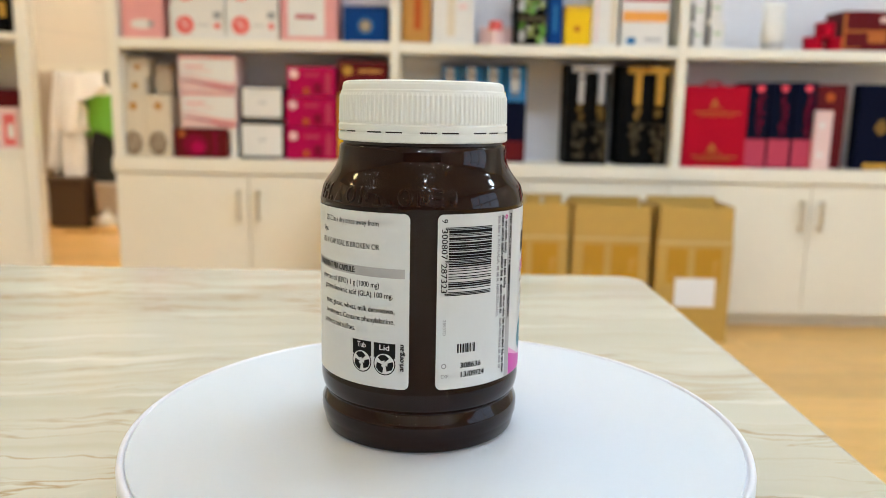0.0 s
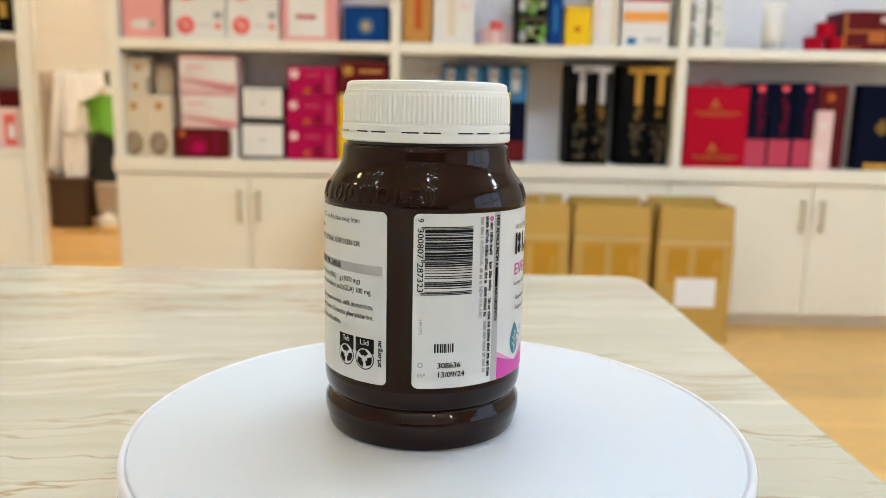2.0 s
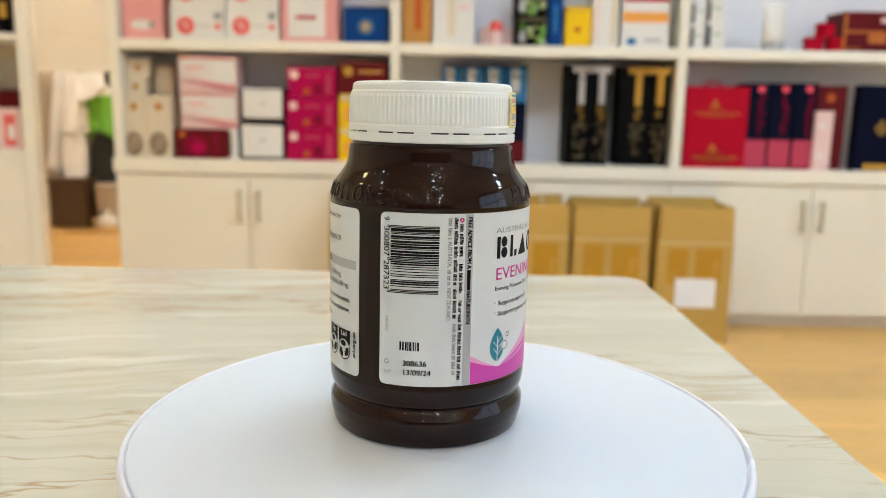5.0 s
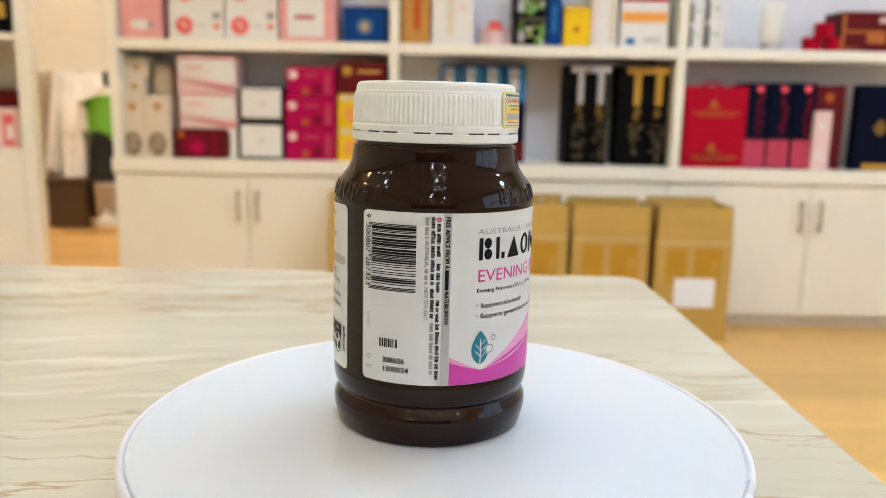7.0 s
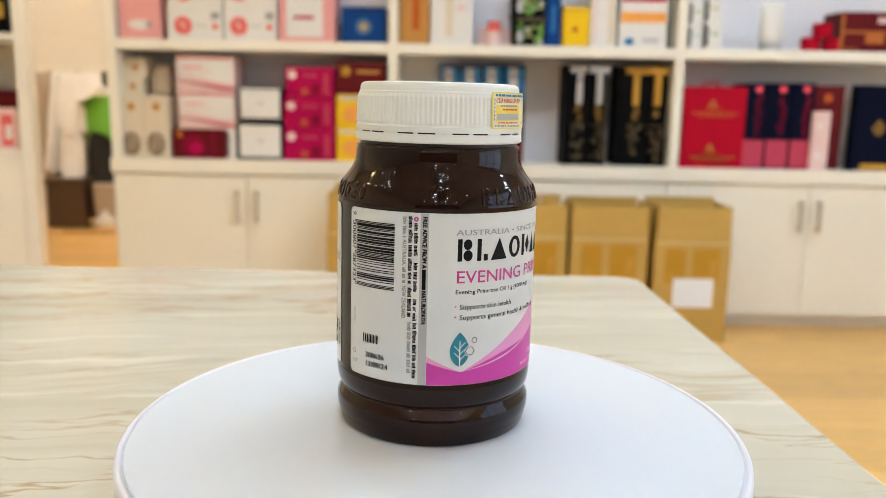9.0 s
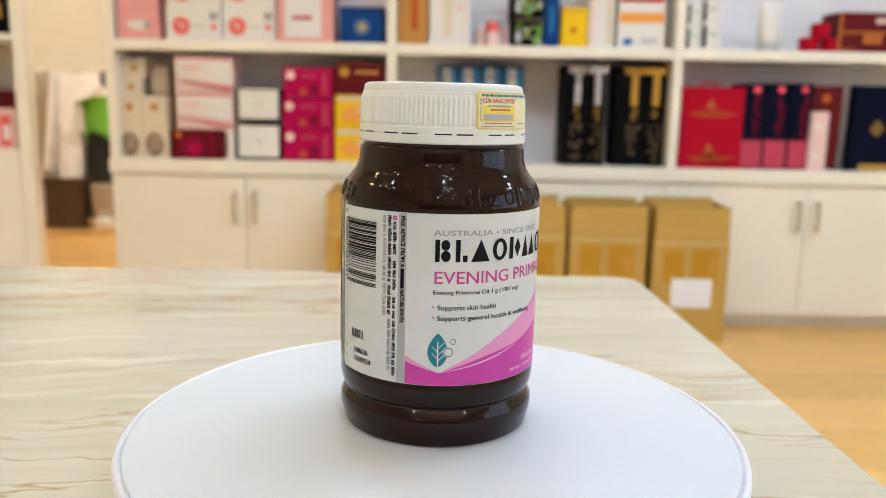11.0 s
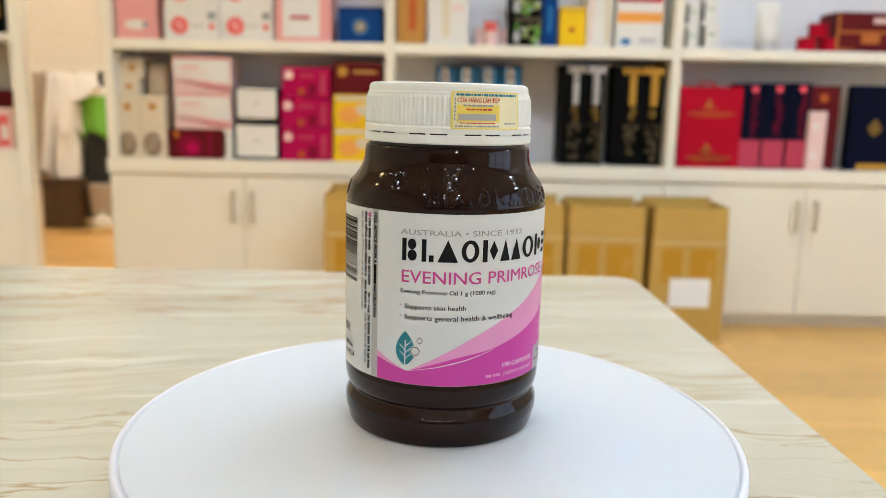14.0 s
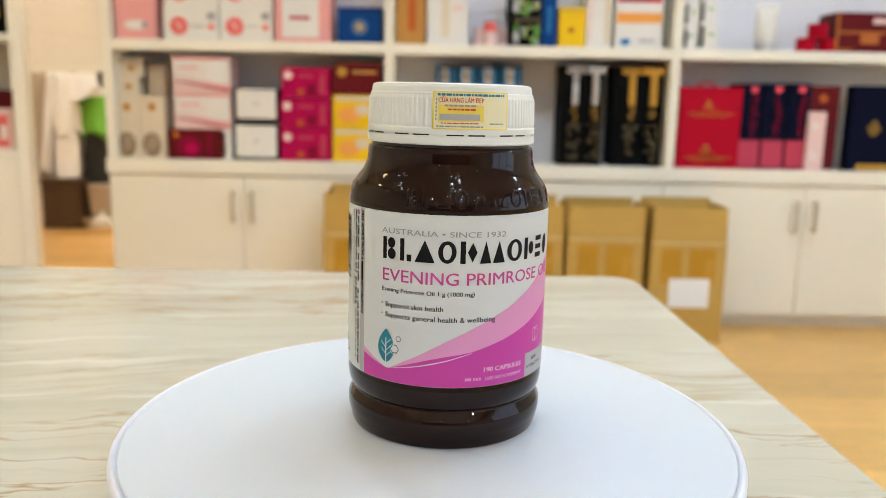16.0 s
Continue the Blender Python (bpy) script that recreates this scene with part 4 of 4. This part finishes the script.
def brand_shape(shapes, a, w, z0, z1, r, height=0.0):
    """One plain shape of the brand mark, printed flat or raised with sloping sides."""
    b = bmesh.new()

    def at(p, up, k=0.0, mid=(0.5, 0.5)):
        u, v = p[0] + (mid[0] - p[0]) * k, p[1] + (mid[1] - p[1]) * k
        z = z0 + (z1 - z0) * v
        return b.verts.new(around(a + w * u, z, (r(z) if callable(r) else r) + up))

    for n, shape in enumerate(shapes):
        lift = 0.000004 * n
        if isinstance(shape, tuple):
            loops = [[at(p, lift - 0.00002 * bool(height)) for p in shape[0]]]
            if height:
                loops.append([at(((3 * p[0] + q[0]) / 4, (3 * p[1] + q[1]) / 4), height) for p, q in zip(*shape)])
                loops.append([at(((p[0] + 3 * q[0]) / 4, (p[1] + 3 * q[1]) / 4), height) for p, q in zip(*shape)])
            loops.append([at(p, lift - 0.00002 * bool(height)) for p in shape[1]])
        else:
            fine = []
            for p, q in zip(shape, shape[1:] + shape[:1]):
                m = max(1, int(abs(q[0] - p[0]) * w / 1.5))
                fine += [(p[0] + (q[0] - p[0]) * k / m, p[1] + (q[1] - p[1]) * k / m) for k in range(m)]
            mid = (sum(p[0] for p in fine) / len(fine), sum(p[1] for p in fine) / len(fine))
            loops = [[at(p, lift - 0.00002 * bool(height)) for p in fine]]
            for k in (0.28, 0.6):
                loops.append([at(p, lift + height, k, mid) for p in fine])
            b.faces.new(loops[-1])
        for outer, inner in zip(loops, loops[1:]):
            for i in range(len(outer)):
                j = (i + 1) % len(outer)
                b.faces.new((outer[i], outer[j], inner[j], inner[i]))
    return b


def interp(pts):
    def f(a):
        for (a0, z0), (a1, z1) in zip(pts, pts[1:]):
            if a <= a1:
                t = (a - a0) / (a1 - a0)
                return z0 + (z1 - z0) * t
        return pts[-1][1]
    return f


# front panel print
deep = interp([(-30.6, 0.0345), (-21, 0.0323), (-12, 0.0306), (-4, 0.0326), (4.3, 0.0345), (12, 0.0362), (20.4, 0.0376), (35.4, 0.0395), (54.5, 0.0435), (70, 0.0472), (89, 0.0525), (112, 0.059)])
light = interp([(-30.6, 0.0367), (-21, 0.0333), (-12, 0.0306), (-4, 0.0337), (4.3, 0.0368), (20.3, 0.0432), (35, 0.0484), (48.7, 0.0530), (57.9, 0.0560), (75, 0.0628), (92, 0.0705), (112, 0.0805)])
part("light_pink_wave", strip(-30.6, 112, deep, light, RL + 0.00004), LIGHTPINK, label, smooth=True)
part("pink_wave", strip(-30.6, 112, LZ0 + 0.0001, deep, RL + 0.00006), MAGENTA, label, smooth=True)
streak = interp([(-11.5, 0.0308), (5, 0.0331), (20, 0.0358), (36, 0.0393)])
part("white_streak", strip(-11, 35, lambda a: streak(a) - 0.00022 * (1 - abs(a - 14) / 30), lambda a: streak(a) + 0.00022 * (1 - abs(a - 14) / 30), RL + 0.00009), WHITEINK, label)
words("AUSTRALIA • SINCE 1932", -16.6, 0.0827, 0.0020, 52.2, material=GREYINK)
STOPS = ((-16.4, 9.6), (-6.2, 9), (2.8, 12), (15.2, 10.6), (26, 11), (37.2, 15.5), (53, 11.5), (64.4, 10.6), (75, 8.6), (84.4, 8))
for shapes, (a, w) in zip(MARKS, STOPS):
    part("brand_mark", brand_shape(shapes, a, w * 0.97, 0.0730, 0.0813, RI), INK, label)
words("EVENING PRIMROSE OIL", -15.6, 0.0649, 0.0046, 97.0, material=PINKINK, bold=0.008)
words("Evening Primrose Oil 1 g (1000 mg)", -16.1, 0.0608, 0.0016, 35.3)
words("•", -16.4, 0.0552, 0.0017, material=PINKINK)
words("Supports skin health", -13.7, 0.0549, 0.0019, 19.0)
words("•", -16.4, 0.0512, 0.0017, material=PINKINK)
words("Supports general health & wellbeing", -13.7, 0.0509, 0.0019, 47.4)
words("190 CAPSULES", 42.0, 0.0314, 0.0018, 66.8, material=PINKWHITE, bold=0.04)
for a in (31.4, 36.0, 37.6, 39.2):
    bar(a, a + (3.6 if a < 32 else 1.2), 0.0282, 0.0293, LIGHTPINK)
words("| DIETARY SUPPLEMENT", 43.0, 0.0281, 0.0013, 67.0, material=PINKWHITE)
part("grey_badge", strip(71, 98, 0.0256, 0.0352, RL + 0.0001), PALEGREY, label)
words("SKIN", 77.5, 0.0316, 0.0014, 83.5, r=RL + 0.00014)
words("HYDRATION", 73.0, 0.0288, 0.0014, 90.0, r=RL + 0.00014)


def flat_ring(ca, cz, r0, r1, n=28, sides=None, squash=1.0, turn=0.0, r=None):
    """A ring (or disc, r0 = 0) printed on the label about the angle ca."""
    n = sides or n
    r = r or RI + 0.00001
    b = bmesh.new()
    pin, pout = [], []
    for i in range(n):
        t = 2 * math.pi * i / n + turn
        pout.append(b.verts.new(around(ca + r1 * squash * math.cos(t) * DEG, cz + r1 * math.sin(t), r)))
        if r0:
            pin.append(b.verts.new(around(ca + r0 * squash * math.cos(t) * DEG, cz + r0 * math.sin(t), r)))
    if r0:
        for i in range(n):
            j = (i + 1) % n
            b.faces.new((pin[i], pout[i], pout[j], pin[j]))
    else:
        outer = pout
        for f in (0.75, 0.5, 0.25):
            inner = []
            for i in range(n):
                t = 2 * math.pi * i / n + turn
                inner.append(b.verts.new(around(ca + f * r1 * squash * math.cos(t) * DEG, cz + f * r1 * math.sin(t), r)))
            for i in range(n):
                j = (i + 1) % n
                b.faces.new((inner[i], outer[i], outer[j], inner[j]))
            outer = inner
        b.faces.new(outer)
    return b


# leaf emblem
b = bmesh.new()
prev = None
for k in range(17):
    v = k / 16
    w = 5.4 * math.sin(math.pi * v ** 0.85) ** 0.8 if 0 < k < 16 else 0.05
    row = [b.verts.new(around(-13.0 + w * q / 4, 0.0328 + 0.0133 * v, RI)) for q in range(-4, 5)]
    if prev:
        for q in range(8):
            b.faces.new((prev[q], prev[q + 1], row[q + 1], row[q]))
    prev = row
part("leaf_emblem", b, TEAL, label)
part("leaf_vein", strip(-13.2, -12.7, 0.0328, 0.0428, RI + 0.00004), WHITEINK, label)
for z, s in ((0.0352, 1), (0.0375, 1), (0.040, 1), (0.0360, -1), (0.0386, -1)):
    b = bmesh.new()
    vs = [around(-12.95, z, RI + 0.00004), around(-12.95 + 3.2 * s, z + 0.0022, RI + 0.00004), around(-12.95 + 3.2 * s, z + 0.0025, RI + 0.00004), around(-12.95, z + 0.0004, RI + 0.00004)]
    b.faces.new([b.verts.new(v) for v in vs])
    part("leaf_vein", b, WHITEINK, label)
part("hexagon_ground", flat_ring(-7.4, 0.0388, 0, 0.0022, sides=6, r=RI + 0.00007), LABEL, label)
part("hexagon_outline", flat_ring(-7.4, 0.0388, 0.00160, 0.00190, sides=6, r=RI + 0.00012), INK, label)
part("hexagon_outline", flat_ring(-5.0, 0.0429, 0.00095, 0.0012, sides=6, r=RI + 0.00012), INK, label)
for a in (79.4, 82.4):
    part("capsule_outline", flat_ring(a, 0.0418, 0.0026, 0.0029, squash=0.5), WHITEINK, label)

# grey strip with upright small print
part("grey_strip", strip(-35.2, -30.8, LZ0 + 0.0002, LZ1 - 0.0002, RL + 0.00005), PALEGREY, label)
words("FREE ADVICE FROM A", -33.9, 0.0892, 0.0016, 0.0703, "down", bold=0.06)
bar(-33.9, -31.9, 0.0622, 0.0698)
words("NATUROPATH:", -33.9, 0.0617, 0.0016, 0.0491, "down", bold=0.06)
part("phone_mark", flat_ring(-37.4, 0.0883, 0.0003, 0.0009), PINKINK, label)
for a, spans, m in ((-38.4, ((0.0868, 0.0745), (0.0722, 0.0610), (0.0585, 0.0560)), INK), (-38.3, ((0.0495, 0.0280),), INK), (-41.4, ((0.0892, 0.0640), (0.0628, 0.0512)), INK), (-41.3, ((0.0498, 0.0300),), GREYINK), (-44.6, ((0.0890, 0.0812), (0.0702, 0.0640)), GREYINK)):
    for z1, z0 in spans:
        rnd = random.Random(int(z1 * 1e5))
        line, z, left = bmesh.new(), z1, rnd.randint(3, 8)
        while z > z0 + 0.0004:
            e = max(z0, z - rnd.uniform(0.00045, 0.00075))
            top = a + rnd.choice((1.7, 1.8, 2.1))
            for u, v, p, q in ((a, top, z - 0.00024, z), (a, top, e + 0.00010, e + 0.00030), (rnd.choice((a, (a + top) / 2, top - 0.35)),) * 2 + (e + 0.00012, z)):
                v = v if v > u else u + 0.45
                corners = [line.verts.new(around(x, y, RI)) for x, y in ((u, p), (v, p), (v, q), (u, q))]
                line.faces.new(corners)
            z, left = e, left - 1
            if left == 0:
                z, left = z - 0.0006, rnd.randint(3, 8)
        part("text_bar", line, m, label)

words("or visit", -38.4, 0.0557, 0.0016, 0.0502, "down", bold=0.05)
words("AUSTRALIA,", -44.5, 0.0806, 0.0015, 0.0710, "down", material=GREYINK, bold=0.03)
words("NEW ZEALAND.", -44.5, 0.0632, 0.0015, 0.0508, "down", material=GREYINK, bold=0.03)

# bar code
L = ("0001101", "0011001", "0010011", "0111101", "0100011", "0110001", "0101111", "0111011", "0110111", "0001011")
digits, parity = "300807287323", "LGGLGL"
bits = "101"
for k in range(6):
    c = L[int(digits[k])]
    bits += c if parity[k] == "L" else "".join("1" if x == "0" else "0" for x in c)[::-1]
bits += "01010"
for k in range(6, 12):
    bits += "".join("1" if x == "0" else "0" for x in L[int(digits[k])])
bits += "101"
zt, mod = 0.0859, 0.0249 / 95
k = 0
while k < 95:
    if bits[k] == "1":
        e = k
        while e < 95 and bits[e] == "1":
            e += 1
        guard = k < 3 or k > 91 or 45 <= k < 50
        bar(-76.3 if guard else -74.4, -49.0, zt - (e + 0.12) * mod, zt - (k - 0.12) * mod, name="code_bar")
        k = e
    k += 1
words("9", -78.2, 0.0889, 0.0022, mode="down")
words("300807", -78.2, 0.0852, 0.0022, 0.0744, "down")
words("287323", -78.2, 0.0728, 0.0022, 0.0621, "down")
words("28937D", -76.9, 0.0521, 0.0011, 0.0462, "down", material=GREYINK)
rnd = random.Random(5)
a = -68.9
while a < -58.9:
    w = rnd.choice((0.35, 0.6, 0.9))
    bar(a, a + w, 0.0393, 0.0427, name="code_bar")
    a += w + rnd.choice((0.4, 0.6))
words("308636", -66.9, 0.0334, 0.0021, -54.5, bold=0.03)
words("13/09/24", -66.5, 0.0299, 0.0021, -52.2, bold=0.03)
part("round_stamp", flat_ring(-76.0, 0.0346, 0.0006, 0.0010), GREYINK, label)
words("EXP.", -77.4, 0.0300, 0.0014, -73.0, material=GREYINK)

# back panel print; angles beyond the seam
S = 360
words("25°C in a dry place away from", S - 110.7, 0.0857, 0.0020, right=True, width=0.80)
words("light.", S - 148.0, 0.0815, 0.0020, right=True, width=0.80)
words("USE IF CAP SEAL IS BROKEN OR", S - 110.2, 0.0771, 0.0020, right=True, width=0.80)
part("grey_heading", strip(S - 168, S - 96.6, 0.0671, 0.0706, RL + 0.00005), PALEGREY, label)
words("INGREDIENT PER CAPSULE:", S - 125.1, 0.0679, 0.0021, right=True, bold=0.04, width=0.68)
words("primrose oil (EPO) 1 g (1000 mg)", S - 110.3, 0.0632, 0.0020, right=True, width=0.84)
words("gamma-linolenic acid (GLA) 100 mg.", S - 102.9, 0.0596, 0.0020, right=True, width=0.84)
words("yeast, gluten, wheat, milk derivatives,", S - 101.8, 0.0540, 0.0020, right=True, width=0.82)
words("sweeteners. Contains phenylalanine,", S - 101.8, 0.0501, 0.0020, right=True, width=0.84)
words("products and sulfites.", S - 125.2, 0.0460, 0.0020, right=True, width=0.82)
for name, a0, a1 in (("Tub", -126.6, -114.7), ("Lid", -113.2, -101.2)):
    mid = (a0 + a1) / 2
    part("recycling_tab", strip(S + a0, S + a1, 0.0372, 0.0428, RI), INK, label)
    words(name, S + mid - 2.7, 0.0402, 0.0020, S + mid + 2.7, material=WHITEINK, r=RI + 0.00006)
    part("recycling_disc", flat_ring(S + mid, 0.0349, 0, 0.0043), INK, label)
    b = flat_ring(S + mid, 0.0349, 0, 0.0039)
    for v in b.verts:
        v.co *= 1.0009
    part("recycling_ground", b, LABEL, label)
    for k in range(3):
        b = bmesh.new()
        t0 = radians(90 + 120 * k)
        pts = []
        for rr, dt in ((0.0035, -0.85), (0.0036, -0.4), (0.0035, 0.0), (0.0038, 0.02), (0.0029, 0.72), (0.0007, 0.25), (0.0015, 0.05), (0.0014, -0.85)):
            pts.append(b.verts.new(Vector(around(S + mid + rr * math.cos(t0 - dt) * DEG, 0.0349 + rr * math.sin(t0 - dt), RI + 0.00011))))
        b.faces.new(pts)
        part("recycling_arrow", b, INK, label)
words("ari.org.au", S - 96.9, 0.0327, 0.0019, 0.0427, "up", bold=0.05)

# raised brand shapes on the shoulder
for start in (-3.5, -160):
    for shapes, (a, w) in zip(MARKS, STOPS):
        a = start + (a + 16.4) * 0.84
        part("raised_brand_mark", brand_shape(shapes, a, w * 0.78, 0.0930, 0.0996, radius_at, 0.00034), AMBER, bottle, smooth=True)

# cap
N = 448


def ribs(i, k):
    return 1 + (0.0075 if i % 4 in (0, 1) else 0.0) * (1 if k in (4, 5) else 0)


cap = part("cap", lathe([(0.0305, 0.1190), (0.0331, 0.1190), (0.0332, 0.1210), (0.0327, 0.1216), (0.0328, 0.1226), (0.0325, 0.1318), (0.0322, 0.1330), (0.0321, 0.1336), (0.0317, 0.1341), (0.0315, 0.1359), (0.0311, 0.1369), (0.0300, 0.1374), (0.0283, 0.1373), (0.01, 0.1372)], N, ribs), CAPW, bottle, "ribbed white plastic screw cap")
band = part("tamper_band", lathe([(0.0312, 0.1151), (0.0327, 0.1150), (0.0332, 0.1155), (0.0332, 0.1182), (0.0330, 0.1184), (0.0312, 0.1184)], 160, close=False), CAPW, bottle)
part("neck_ring", lathe([(0.0313, 0.1136), (0.0313, 0.1189)], 128, close=False), NECKD, bottle)
for k in range(10):
    for off, w in ((6.5, 11), (28.5, 3)):
        part("bridge", strip(36 * k + off, 36 * k + off + w, 0.1183, 0.1191, 0.0330), CAPW, band)

# sticker on the cap
def cone(lift):
    return lambda z: 0.03310 - (z - 0.1213) * 0.03 + lift


sticker = part("sticker", strip(8.4, 58.6, 0.1209, 0.1344, cone(0.0003)), STICKY, bottle, "yellow printed seller's sticker")
RS = 0.0331
part("pale_field", strip(9.6, 57.6, 0.1213, 0.1340, cone(0.00035)), PALEYEL, sticker)
part("yellow_field", strip(12, 41, 0.1236, 0.1296, cone(0.0004)), STICKY, sticker)
DEG = 180 / math.pi / RS
for k in range(6):
    bar(10.4, 11.2, 0.1240 + 0.0014 * k, 0.1250 + 0.0014 * k, GREYINK, parent=sticker, r=cone(0.00045))
words("CỬA HÀNG LÀM ĐẸP", 12.2, 0.1305, 0.0016, 40.8, material=REDINK, bold=0.03, r=cone(0.00045), parent=sticker)
for a0, a1, z0, z1, m in ((11.5, 56, 0.1328, 0.1336, TEAL), (16, 37, 0.1290, 0.1297, GREYINK), (18, 36, 0.1277, 0.1283, REDINK), (13, 38.5, 0.1241, 0.1264, PALEGREY), (14, 38, 0.1229, 0.1233, REDINK), (11, 41, 0.1217, 0.1222, GREYINK), (45, 56, 0.1228, 0.1233, GREYINK)):
    a = a0
    rnd = random.Random(int(z0 * 1e5))
    while a < a1 - 0.3:
        e = a1 if m is PALEGREY else min(a1, a + rnd.uniform(1.5, 4.5))
        bar(a, e - (0 if m is PALEGREY else 0.5), z0, z1, m, parent=sticker, r=cone(0.00045))
        a = e

# ---- floor boards ----
board = None


def lay_boards(x0, x1, y0, y1, seed):
    global board
    rnd = random.Random(seed)
    W, LEN = 0.127, 1.22
    y = y0
    while y < y1 - 0.02:
        x = x0 - rnd.uniform(0, LEN)
        while x < x1 - LEN * 0.5:
            if board is None:
                bm = block(-LEN / 2 + 0.001, LEN / 2 - 0.001, -W / 2 + 0.0008, W / 2 - 0.0008, -0.013, 0, 0.0012, 1)
                board = part("floor_board", bm, OAK, floor)
                ob = board
            else:
                ob = bpy.data.objects.new("floor_board", board.data)
                scene.collection.objects.link(ob)
                ob.parent = floor
            ob.location = (x + LEN / 2, y + W / 2, FLOOR)
            x += LEN
        y += W


lay_boards(-0.8, 2.9, -0.3, 2.96, 1)
lay_boards(-2.05, -0.4, 3.5, 5.45, 2)


# ---- what moves ----
def motions():
    """The platter and its rim turn clockwise, seen from above, a little out of true, and carry the bottle, which stands off their centre."""
    carried, plate, edge = [], [], []
    for k in range(17):
        t = float(k)
        turn = 0.122314 * t - 0.00012072 * t * t + 3.535e-6 * t ** 3
        a, low = 2.87874 - turn, 112 - math.degrees(turn)
        lean = pose(0, 0, 0, 0, 0, low) @ pose(0, 0, 0, 0, 0.26, 0) @ pose(0, 0, 0, 0, 0, -low)
        own = pose(0, 0, 0, 0, 0, low - 40) @ pose(0, 0, 0, 0, 0.3, 0) @ pose(0, 0, 0, 0, 0, 40 - low)    # the bottle's own lean
        mid, top = Vector((0, 0, 0.05)), Vector((0, 0, 0.10))
        shift = mid - lean @ mid + top - own @ top
        spin = pose(0, 0, 0, 0, 0, -math.degrees(turn))
        carried.append((t, pose(0.0001 + shift.x, shift.y, 0.0002) @ lean @ own @ pose(0.008874 * math.cos(a), 0.008874 * math.sin(a), 0) @ spin))
        tip = pose(0, 0, 0.035) @ lean @ pose(0, 0, -0.035) @ spin
        edge.append((t, tip))
        plate.append((t, tip @ pose(-0.00028, 0, 0, 0, 0.08, 0)))
    walk(bottle, carried)
    walk(platter, plate)
    walk(rim, edge)


motions()
